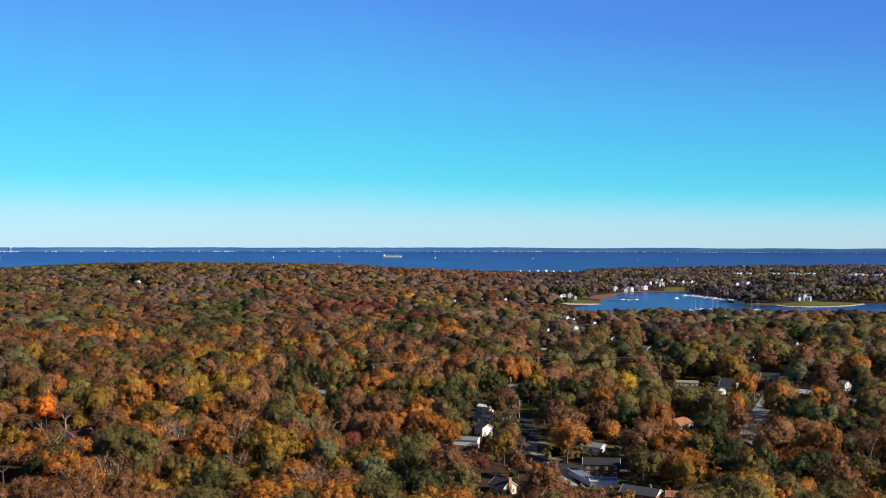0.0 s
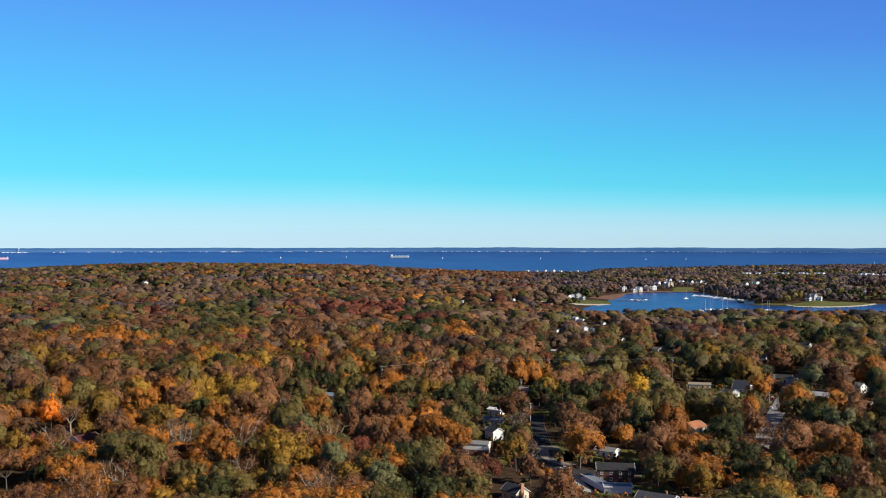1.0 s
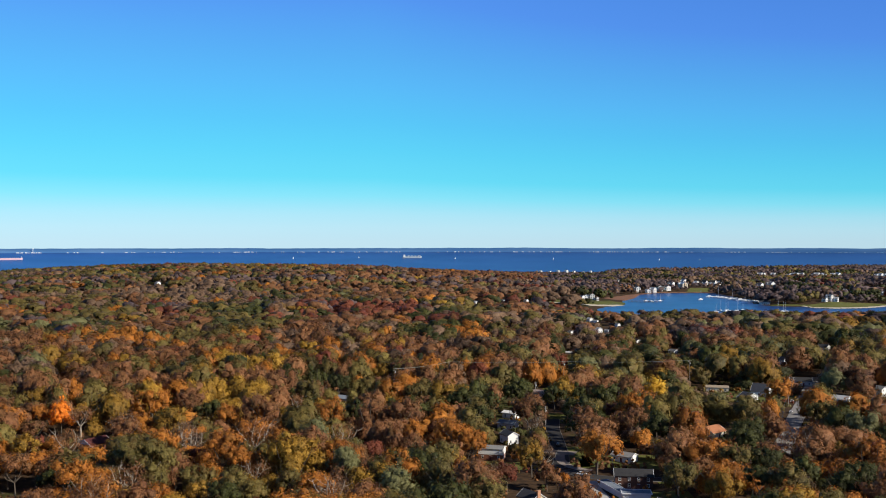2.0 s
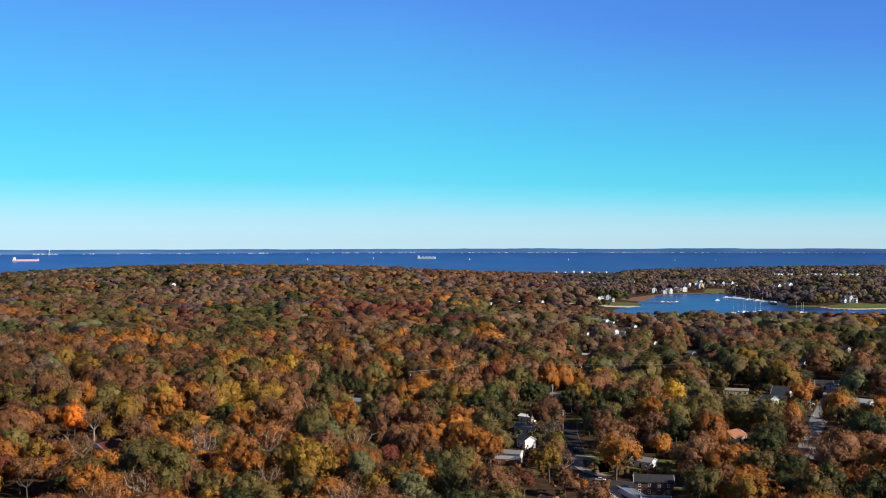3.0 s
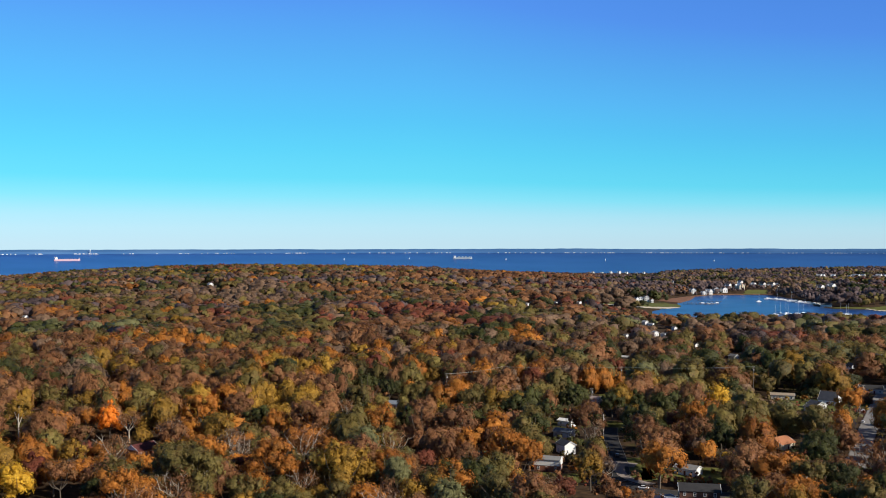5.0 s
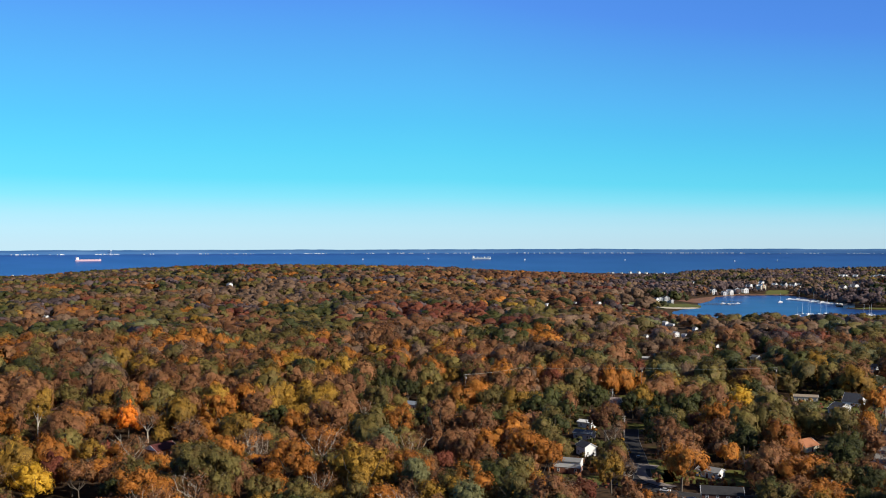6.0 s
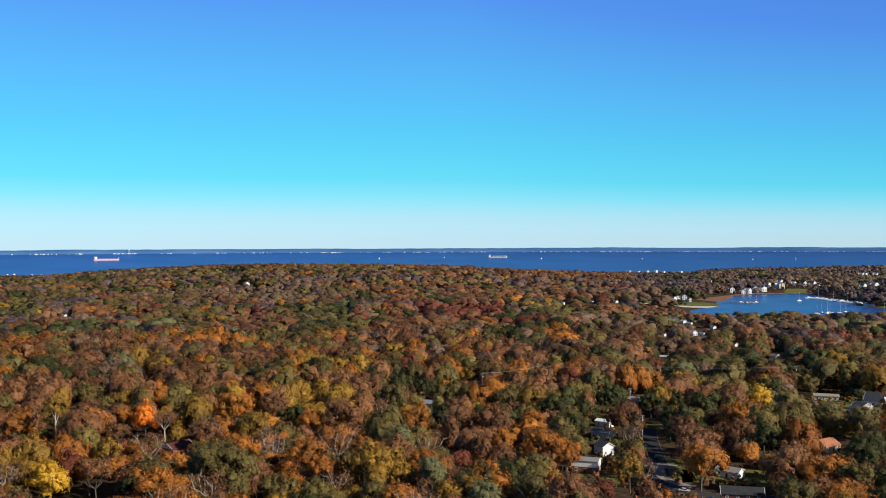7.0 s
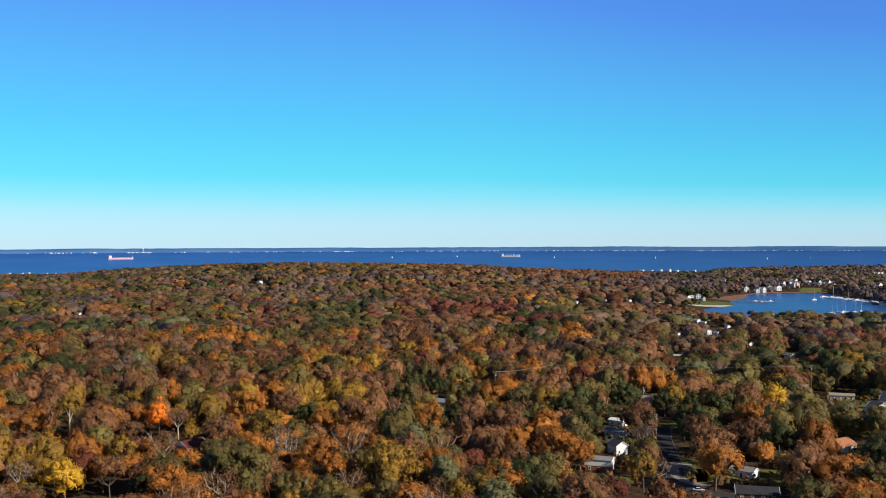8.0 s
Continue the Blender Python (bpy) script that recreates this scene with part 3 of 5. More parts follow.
def trunk_shape(seed, height, thick, twigs=0):
    """A tapered trunk that forks into rising, bending limbs; with twigs each limb forks again, for a nearly bare tree."""
    rng = np.random.default_rng(seed)
    fork = height * rng.uniform(0.34, 0.46)
    lean = np.array([*rng.uniform(-0.5, 0.5, 2), fork])
    segs = [((0, 0, -0.6), lean * 0.5, thick, thick * 0.8), (lean * 0.5, lean, thick * 0.8, thick * 0.66)]
    n = int(rng.integers(4, 7))
    for i in range(n):
        a = 2 * math.pi * (i + rng.uniform(-0.3, 0.3)) / n
        out = rng.uniform(0.35, 0.9)
        way = np.array([math.cos(a) * out, math.sin(a) * out, 1.0])
        run = (height - fork) * rng.uniform(0.24, 0.3)
        points, radii = [lean], [thick * 0.5]
        for k in range(3):                                       # each limb spreads first, then turns up
            bend = way * np.array([1.15 - 0.3 * k, 1.15 - 0.3 * k, 0.75 + 0.25 * k]) + rng.uniform(-0.28, 0.28, 3)
            points.append(points[-1] + bend * run)
            radii.append(thick * (0.36 - 0.13 * k))
        segs += [(points[k], points[k + 1], radii[k], radii[k + 1]) for k in range(3)]
        for j in range(twigs):
            k = j % 3
            start = points[k] + (points[k + 1] - points[k]) * rng.uniform(0.35, 1.0)
            turn = np.array([*(way[:2] * 0.8 + rng.uniform(-0.8, 0.8, 2)), rng.uniform(0.35, 1.0)])
            mid = start + turn * run * rng.uniform(0.5, 0.75)
            tip = mid + (turn * np.array([0.7, 0.7, 1.2]) + rng.uniform(-0.4, 0.4, 3)) * run * 0.55
            segs += [(start, mid, thick * 0.16, thick * 0.1), (mid, tip, thick * 0.1, thick * 0.03),
                     (mid, mid + (turn[[1, 0, 2]] * np.array([0.6, -0.6, 0.9])) * run * 0.5, thick * 0.08, thick * 0.03)]
    return tubes(segs, 4 if twigs else 5)


NEAR, MID = 455.0, 1020.0           # to here single trees; to here woods of leafy crowns, then plainer ones
HALF_VIEW = (radians(-35), radians(28))


SINGLES = np.array([p for places in SINGLE_TREES.values() for p in places], float)


def clearing(x, y, r):
    """True where no tree of that crown radius may stand: water, shore, streets, lots and the low yards before them."""
    bad = (inside(CREEK, x, y) > -8) | (bay_edge(x) - y < 25)
    for poly in CLEARINGS:
        bad |= inside(poly, x, y) > -0.35 * r
    for path, half in STREETS:
        for (ax, ay), (bx, by) in zip(path, path[1:]):
            u = np.clip(((x - ax) * (bx - ax) + (y - ay) * (by - ay)) / ((bx - ax) ** 2 + (by - ay) ** 2), 0, 1)
            bad |= np.hypot(x - ax - u * (bx - ax), y - ay - u * (by - ay)) < half + 0.45 * r
    for hx, hy, hr, front in LOTS:
        bad |= np.hypot(x - hx, y - hy) < hr + 0.6 * r
    return bad


def height_cap(x, y, r, before_singles=True, lots=LOTS):
    """How tall trees grow: yards before houses hold only low ones."""
    cap = np.full(len(x), 26.0)
    for hx, hy, hr, front in lots:
        far = math.hypot(hx, hy)
        gap = far - (x * hx + y * hy) / far
        across = np.abs(x * hy - y * hx) / far
        low = (gap > 0) & (gap < front) & (across < hr + (0.75 if far < 480 else 0.4) * r)
        cap = np.where(low, np.minimum(cap, gap * 105.0 / far + (6.5 if far > 1700 else 3.2 if far > 760 else -0.4)), cap)
        # nor do tall ones stand in its sun
        along = (x - hx) * sun_from.x + (y - hy) * sun_from.y
        away = np.abs((x - hx) * sun_from.y - (y - hy) * sun_from.x)
        low = (along > 0) & (along < (44 if far < 480 else 30)) & (away < 0.8 * hr + (0.75 if far < 480 else 0.2) * r) & (front > 60)
        cap = np.where(low, np.minimum(cap, 4.0 + along * 0.55), cap)
    if before_singles:          # smaller ones grow below the great trees
        for hx, hy, hr in SINGLES:
            far = math.hypot(hx, hy)
            gap = far - (x * hx + y * hy) / far
            low = (gap > 0) & (gap < 65) & (np.abs(x * hy - y * hx) / far < 0.75 * hr + 0.3 * r)
            cap = np.where(low, np.minimum(cap, gap * 105.0 / far + 4.0 + 0.6 * hr), cap)
    return cap


def scatter(r0, r1, step, rng, view=HALF_VIEW):
    """Uneven grid of standing places in the wedge that the camera sees."""
    span = r1 * 1.05
    g = np.arange(-span, span, step)
    x, y = np.meshgrid(g, np.arange(0 if view == HALF_VIEW else -span, span, step * 0.9))
    x = x + (np.arange(x.shape[0]) % 2)[:, None] * step * 0.5
    x, y = x + rng.uniform(-0.33, 0.33, x.shape) * step, y + rng.uniform(-0.33, 0.33, y.shape) * step
    x, y = x.ravel(), y.ravel()
    r, a = np.hypot(x, y), np.arctan2(x, y)
    ok = (r > r0) & (r <= r1) & (a > view[0]) & (a < view[1])
    return x[ok], y[ok]


def patch(x, y, scale, seed):
    return np.array([noise.noise(Vector((a / scale, b / scale, seed))) for a, b in zip(x, y)])


def choose_leaves(x, y, rng):
    """Which foliage a tree wears: the woods to one side are rust and gold, the streets greener and duller."""
    k = len(x)
    a = np.arctan2(x, y)
    east = smooth(radians(-4), radians(8), a)
    far = smooth(450, 1400, np.hypot(x, y))
    near = np.hypot(x, y)
    across = smooth(1600, 1850, y) * smooth(-50, 250, x)                      # beyond the creek bare crowns take over; their grey-purple also stands for haze
    glow = smooth(radians(-3), radians(-9), a) * smooth(900, 500, near)      # the sunny near woods
    deg = np.degrees(a)
    warm = smooth(2, -6, deg) * smooth(1500, 1000, near) * smooth(420, 600, near)
    maples = smooth(-12, -9, deg) * smooth(6, 3, deg) * smooth(900, 1250, near)                  # a belt of red maples
    crest = smooth(2150, 2500, y) * smooth(-23, -19, deg) * smooth(-7, -10, deg)                 # gold along the ridge
    # with distance brown and bare crowns gain, putting the haze's grey into the woods
    base = {"rust": 1.95 - 0.25 * east - 0.25 * east - 0.3 * far - 1.05 * across + 1.3 * maples + 0.3 * warm, "orange": 0.85 - 0.05 * east + 0.35 * east * smooth(560, 460, near) - 0.58 * far + 0.75 * glow - 0.6 * across + 0.5 * warm,
            "gold": 0.52 - 0.06 * east - 0.44 * far + 0.3 * glow + 1.6 * crest, "olive": 1.7 - 0.45 * glow - 0.05 * far - 1.0 * across - 1.0 * maples - 0.15 * warm,
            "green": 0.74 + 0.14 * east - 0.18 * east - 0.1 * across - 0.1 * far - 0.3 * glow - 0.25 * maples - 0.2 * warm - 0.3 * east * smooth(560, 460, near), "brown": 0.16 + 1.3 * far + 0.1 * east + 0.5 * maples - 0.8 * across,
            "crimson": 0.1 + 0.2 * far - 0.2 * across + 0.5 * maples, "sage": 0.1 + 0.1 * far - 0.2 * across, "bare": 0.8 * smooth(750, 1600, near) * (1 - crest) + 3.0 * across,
            "flame": 0.0 * x, "yellow": 0.025 - 0.025 * far}
    gardens = east * smooth(500, 620, near) * smooth(1500, 1250, near)                           # greener among the houses
    for m, more in (("rust", -0.05), ("orange", -0.4), ("olive", 0.7), ("sage", 0.2), ("green", 0.02), ("gold", 0.3)):
        base[m] = base[m] + more * gardens
    fringe = smooth(1230, 1330, y) * smooth(1660, 1600, y) * smooth(120, 220, x)                 # russet trees line the creek
    base["rust"], base["orange"] = base["rust"] + 1.6 * fringe, base["orange"] + 0.35 * fringe
    # kinds stand in groves
    for i, m in enumerate(LEAF_NAMES):
        base[m] = np.clip(base[m], 0, None) * np.exp((2.8 - 1.4 * far) * patch(x, y, 32, 3.1 + 7 * i) + (2.6 + 1.6 * far) * patch(x, y, 100, 9.2 + 5 * i) + 2.4 * far * patch(x, y, 330, 4.7 + 3 * i))
    w = np.stack([base[m] ** (1.35 + 0.5 * far) for m in LEAF_NAMES], 1)
    c = np.cumsum(w, 1) / w.sum(1, keepdims=True)
    return (rng.random(k)[:, None] > c).sum(1)


def clear_of_singles(x, y, r):
    near = y < 900
    gap = np.full(len(x), 1.0)
    gap[near] = (np.hypot(x[near][:, None] - SINGLES[:, 0], y[near][:, None] - SINGLES[:, 1]) - 0.45 * r[near][:, None] - 0.75 * SINGLES[:, 2]).min(1)
    return gap > 0


def woods(name, label, r0, r1, step, kinds, radius, rng, view=HALF_VIEW, flat=(0.85, 1.1), low=False):
    """Trees past counting: one mesh of many crowns, each with its own turn, size and foliage."""
    x, y = scatter(r0, r1, step, rng, view)
    rad = (radius[0] + (radius[1] - radius[0]) * rng.random(len(x)) ** 1.3) * (1 + 0.25 * patch(x, y, 40, 5.5))
    ok = ~clearing(x, y, rad * (0.5 if low else 1)) & (clear_of_singles(x, y, rad) | low) & (rng.random(len(x)) > 0.07)
    x, y, rad = x[ok], y[ok], rad[ok]
    leaf = choose_leaves(x, y, rng)
    z = ground_z(x, y)
    tall = np.maximum(rad * rng.uniform(1.2, 2.4, len(x)) + 4.5 + 10 * patch(x, y, 70, 6.6) + rng.uniform(-3, 3, len(x)), 7)
    if r0 > 1000:                   # a closed canopy
        tall = 14 + 0.4 * rad + 7 * patch(x, y, 70, 6.6) + rng.uniform(-2, 2, len(x))
    tall = np.minimum(tall, np.minimum(height_cap(x, y, rad), np.where(y > 900, np.maximum(canopy_limit(x, y) - z, 4), 25)))
    tall = np.minimum(tall, 27)
    if low:
        open_yard = tall < 9
        x, y, rad, leaf, z, tall = x[open_yard], y[open_yard], rad[open_yard], leaf[open_yard], z[open_yard], tall[open_yard]
        tall = np.minimum(np.maximum(tall, 2.2) + 1.0, rng.uniform(2.5, 5.5, len(x)))
    rad = np.minimum(rad, np.maximum(tall * (0.62 if low else 0.5 if r0 < 700 else 0.95), 1.5 if low else 4 if r0 < 700 else 7 if r0 < 1000 else 9))
    keep = tall > (1.5 if low else 3.0)
    x, y, rad, leaf, z, tall = x[keep], y[keep], rad[keep], leaf[keep], z[keep], tall[keep]
    vs, fs, ms, ts, ss, ns, base = [], [], [], [], [], [], 0
    for i in range(len(x)):
        v, f, t, so, nm = kinds[rng.integers(len(kinds))]
        a = rng.uniform(0, 6.28)
        ca, sa = math.cos(a) * rad[i], math.sin(a) * rad[i]
        h = rad[i] * rng.uniform(*flat)
        h = max(h, (tall[i] - 3) / v[:, 2].max())
        top = v[:, 2].max() * h
        vs.append(np.column_stack([v[:, 0] * ca - v[:, 1] * sa + x[i], v[:, 0] * sa + v[:, 1] * ca + y[i], v[:, 2] * h + z[i] + tall[i] - top]))
        fs.append(f + base)
        ms.append(np.full(len(f), leaf[i]))
        ts.append(np.clip(t + rng.normal(0, 0.15), 0, 1))
        ss.append(so)
        c0, s0 = math.cos(a), math.sin(a)
        ns.append(np.column_stack([nm[:, 0] * c0 - nm[:, 1] * s0, nm[:, 0] * s0 + nm[:, 1] * c0, nm[:, 2]]))
        base += len(v)
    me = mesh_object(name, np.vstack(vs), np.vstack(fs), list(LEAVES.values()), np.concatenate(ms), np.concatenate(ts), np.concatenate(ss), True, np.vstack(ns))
    return tagged(new(name, me), label, "woods", kind="stuff")


def tree(name, label, crown_me, trunk_me, x, y, rad, tall, rng, group):
    """One tree: an empty at its foot, with trunk and crown."""
    root = new(name)
    root.empty_display_size = 1.0
    root.matrix_world = pose(x, y, float(ground_z(x, y)), 0, 0, math.degrees(rng.uniform(0, 6.28)))
    trunk = new("trunk", trunk_me)
    trunk.parent = root
    trunk.scale = (rad / 6, rad / 6, tall / 20)
    crown = new("crown", crown_me)
    crown.parent = root
    top = max(v.co.z for v in crown_me.vertices)
    h = rad * rng.uniform(0.9, 1.1)
    crown.scale = (rad, rad, h)
    crown.location = (0, 0, tall - h * top)
    return tagged(root, label, "tree", group)

rng = np.random.default_rng(7)
# woods too many to count
HEIGHTS = (0.8, 0.95, 1.1, 0.85, 1.0, 1.2, 0.9, 0.78)
MID_KINDS = [crown_shape(40 + i, 380, 0.13, lobes=16, tall=h, heart=0.72, dense=True) for i, h in enumerate(HEIGHTS)]
WOOD_KINDS = [crown_shape(50 + i, 205, 0.142, lobes=14, tall=h, heart=0.75, dense=True) for i, h in enumerate(HEIGHTS)]
FAR_KINDS = [crown_shape(80 + i, 68, 0.172, lobes=10, tall=h, heart=0.85, dense=True) for i, h in enumerate(HEIGHTS)]
SHORE_KINDS = [crown_shape(100 + i, 22, 0.2, lobes=4, tall=h, heart=0.95, dense=True) for i, h in enumerate(HEIGHTS)]
LAST_KINDS = [crown_shape(90 + i, 34, 0.2, lobes=6, tall=h, heart=0.95, dense=True) for i, h in enumerate(HEIGHTS)]
woods("woods", "mixed autumn woods of rust, gold and green crowns", NEAR, 700, 13.0, MID_KINDS, (5.6, 12.5), rng, flat=(0.75, 1.05))
woods("middle_woods", "mixed autumn woods of rust, brown and green crowns", 700, MID, 17.0, WOOD_KINDS, (8.3, 16.0), rng, flat=(0.62, 0.95))
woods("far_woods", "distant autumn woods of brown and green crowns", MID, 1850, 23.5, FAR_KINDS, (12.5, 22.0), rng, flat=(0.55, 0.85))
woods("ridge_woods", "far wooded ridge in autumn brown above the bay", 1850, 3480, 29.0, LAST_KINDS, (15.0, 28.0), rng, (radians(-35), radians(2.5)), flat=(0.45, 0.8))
woods("shore_woods", "thinning woods across the creek, haze put into their purple-brown", 1850, 3820, 18.5, SHORE_KINDS, (10.0, 17.0), rng, (radians(2.5), radians(28)), flat=(0.5, 0.8))
woods("nearest_woods", "autumn woods of rust and green crowns below the viewpoint", 0, 95, 11.0, MID_KINDS, (6.5, 11.0), rng, (radians(-181), radians(181)))
woods("lower_woods", "autumn woods of rust and green crowns", 95, 285, 12.5, FAR_KINDS, (7.0, 11.5), rng, (radians(-75), radians(75)))
woods("undergrowth", "low shrubs and saplings in yards and along the streets", 300, 760, 7.0, SHORE_KINDS, (2.0, 4.0), rng, (radians(-6), radians(25)), low=True)

# single trees
def crown_mesh(shape, leaf):
    v, f, t, solid, facing = shape
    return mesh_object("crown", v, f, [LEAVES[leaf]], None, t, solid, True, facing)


FULL = [crown_shape(10 + i, 1500, 0.078, lobes=24, tall=HEIGHTS[i]) for i in range(6)]
LIGHT = [crown_shape(20 + i, 900, 0.097, lobes=19, tall=HEIGHTS[i]) for i in range(6)]
THIN = [crown_shape(60 + i, 850, 0.07, lobes=20, heart=0.0) for i in range(4)]
TALL = [crown_shape(66, 2200, 0.075, lobes=34, tall=1.8, taper=0.55, heart=0.8)]


def trunk_mesh(seed, bark, twigs):
    v, f = trunk_shape(seed, 17, 0.5 if twigs else 0.36, twigs)
    return mesh_object("trunk", v, f, [bark])


TRUNKS = [trunk_mesh(30 + i, BARK, 0) for i in range(4)]
LIMBED = [trunk_mesh(35 + i, PALE_BARK, 6) for i in range(4)]
crown_cache = {}


def crown_for(leaf, store, k):
    key = (leaf, id(store), k)
    if key not in crown_cache:
        crown_cache[key] = crown_mesh(store[k], leaf)
    return crown_cache[key]


KIND = {"rust": ("oak_tree", "oak with a dense rust-brown autumn crown"), "brown": ("bare_tree", "thinning tree with sparse brown leaves and pale limbs"),
        "orange": ("maple_tree", "maple with an orange autumn crown"), "crimson": ("maple_tree", "maple with a dark crimson crown"),
        "flame": ("maple_tree", "slender maple with a brilliant orange crown"), "gold": ("tulip_tree", "tulip tree with a golden autumn crown"),
        "yellow": ("tulip_tree", "broad tree with a bright yellow crown"), "olive": ("gum_tree", "tree turning from olive green to brown"),
        "sage": ("gum_tree", "broad tree with pale grey-green foliage"), "green": ("evergreen_tree", "dark green evergreen tree with a dense crown")}


def plant(leaf, x, y, rad, tall, rng):
    full = math.hypot(x, y) < 400
    if leaf == "brown" or (leaf == "rust" and rng.random() < 0.2):
        crown, trunk = crown_for("rust" if rng.random() < 0.5 else leaf, THIN, int(rng.integers(4))), LIMBED[int(rng.integers(4))]
    elif leaf == "flame":
        crown, trunk = crown_for(leaf, TALL, 0), TRUNKS[0]
    else:
        crown, trunk = crown_for(leaf, FULL if full else LIGHT, int(rng.integers(6))), TRUNKS[int(rng.integers(4))]
    name, label = KIND[leaf]
    return tree(name, label, crown, trunk, x, y, rad, tall, rng, f"{name.replace('_', ' ')}s of the near woods")


for leaf, places in SINGLE_TREES.items():
    tx, ty, r = (np.array(c, float) for c in zip(*places))
    r = r * 0.88
    tall = np.minimum(np.minimum(r * 1.6 + 6.5, 25), height_cap(tx, ty, r * 0.6, False, LOTS[:len(NEAR_HOUSES)]) + 0.5) if leaf != "flame" else np.full(len(tx), 23.0)
    for i in range(len(tx)):
        if tall[i] > 3:
            plant(leaf, tx[i], ty[i], min(r[i], tall[i] * 0.6), tall[i], rng)
STRAIGHT = mesh_object("trunk", *tubes([((0, 0, -0.6), (0.3, 0.2, 8), 0.5, 0.42), ((0.3, 0.2, 8), (0.1, 0.4, 13), 0.42, 0.3), ((0.1, 0.4, 13), (0.5, 0.2, 18), 0.3, 0.1),
                                       ((0.2, 0.3, 10.5), (2.6, 1.0, 15), 0.2, 0.07), ((0.1, 0.4, 12), (-2.4, 1.3, 16), 0.2, 0.07), ((0.1, 0.4, 13), (0.6, -2.5, 16.5), 0.18, 0.06)], 6), [PALE_BARK])
tree("tulip_tree", "tall tree with a bare pale trunk and a high golden crown", crown_for("gold", LIGHT, 2), STRAIGHT, *TALL_TREE, 6.0, 31.0, rng, "tulip trees of the near woods")
x, y = scatter(285, NEAR, 11.6, rng)
rad = rng.uniform(5.4, 10.4, len(x))
ok = ~clearing(x, y, rad) & clear_of_singles(x, y, rad) & (rng.random(len(x)) > 0.10)
x, y, rad = x[ok], y[ok], rad[ok]
tall = np.minimum(rad * rng.uniform(1.4, 2.7, len(x)) + 5.5, height_cap(x, y, rad))
ok = tall > 2.8
x, y, tall = x[ok], y[ok], tall[ok]
rad = np.minimum(rad[ok], np.maximum(tall * 0.5, 2.2))
leaves = choose_leaves(x, y, rng)
for i in range(len(x)):
    plant(LEAF_NAMES[leaves[i]], x[i], y[i], rad[i], tall[i], rng)

# ---- houses ----
WALLS = {
    "white": grainy("white_siding", (0.70, 0.69, 0.66), (0.84, 0.83, 0.80), 0.6, 0.6),
    "cream": grainy("cream_siding", (0.60, 0.52, 0.38), (0.76, 0.68, 0.53), 0.6, 0.7),
    "pale": grainy("pale_siding", (0.48, 0.47, 0.45), (0.62, 0.60, 0.57), 0.6, 0.7),
    "brick": grainy("brick_wall", (0.22, 0.085, 0.05), (0.36, 0.15, 0.085), 2.5, 0.9, scale2=9),
}
# the same brick, darkened for the tree shade over one house
WALLS["shaded_brick"] = grainy("shaded_brick_wall", (0.075, 0.036, 0.026), (0.13, 0.064, 0.046), 2.5, 0.9, scale2=9)
WALLS["brick_white"] = WALLS["brick"]
ROOFS = {
    "slate": grainy("slate_shingle", (0.035, 0.037, 0.045), (0.075, 0.078, 0.09), 0.5, 0.8, scale2=4),
    "dark": grainy("dark_shingle", (0.020, 0.020, 0.022), (0.05, 0.048, 0.048), 0.5, 0.85, scale2=4),
    "grey": grainy("grey_shingle", (0.16, 0.16, 0.155), (0.26, 0.255, 0.25), 0.5, 0.85, scale2=4),
    "blue_grey": grainy("blue_grey_shingle", (0.13, 0.15, 0.18), (0.22, 0.25, 0.29), 0.5, 0.85, scale2=4),
    "pale_grey": grainy("pale_shingle", (0.34, 0.34, 0.33), (0.48, 0.47, 0.46), 0.5, 0.85, scale2=4),
    "white": grainy("white_roofing", (0.55, 0.55, 0.55), (0.74, 0.74, 0.73), 0.5, 0.7, scale2=4),
    "rose": grainy("rose_shingle", (0.26, 0.19, 0.17), (0.40, 0.31, 0.28), 0.5, 0.85, scale2=4),
    "maroon": grainy("maroon_shingle", (0.075, 0.022, 0.02), (0.13, 0.04, 0.036), 0.5, 0.85, scale2=4),
    "tan": grainy("tan_shingle", (0.22, 0.17, 0.12), (0.34, 0.27, 0.20), 0.5, 0.85, scale2=4),
    "terracotta": grainy("rust_shingle", (0.26, 0.10, 0.05), (0.42, 0.18, 0.09), 0.5, 0.85, scale2=4),
}
TRIM = grainy("white_trim", (0.70, 0.70, 0.68), (0.82, 0.82, 0.80), 2.0, 0.5)
GLASS, n, l, b = material("window_glass", (0.02, 0.025, 0.03), 0.08, 0.6)
DOOR_PAINT = grainy("door_paint", (0.10, 0.03, 0.025), (0.16, 0.05, 0.04), 2.0, 0.5)
CHIMNEY_BRICK = grainy("chimney_brick", (0.32, 0.15, 0.09), (0.50, 0.27, 0.17), 2.5, 0.9, scale2=9)


def part(name, bm, mat, parent, label=""):
    me = bpy.data.meshes.new(name)
    bm.to_mesh(me)
    bm.free()
    me.materials.append(mat)
    ob = new(name, me)
    ob.parent = parent
    return tagged(ob, label)


def box(bm, cx, cy, cz, sx, sy, sz, turn=None):
    """A box by its centre and sizes."""
    m = Matrix.Translation((cx, cy, cz)) @ (turn or Matrix()) @ Matrix.Diagonal((sx, sy, sz, 1))
    return bmesh.ops.create_cube(bm, size=1.0, matrix=m)["verts"]


def prism(bm, outline, x0, x1):
    """An outline in y and z, drawn out along x."""
    a = [bm.verts.new((x0, y, z)) for y, z in outline]
    c = [bm.verts.new((x1, y, z)) for y, z in outline]
    k = len(outline)
    bm.faces.new(a[::-1])
    bm.faces.new(c)
    for i in range(k):
        bm.faces.new((a[i], a[(i + 1) % k], c[(i + 1) % k], c[i]))


def boxed(cx, cy, cz, sx, sy, sz):
    bm = bmesh.new()
    box(bm, cx, cy, cz, sx, sy, sz)
    return bm


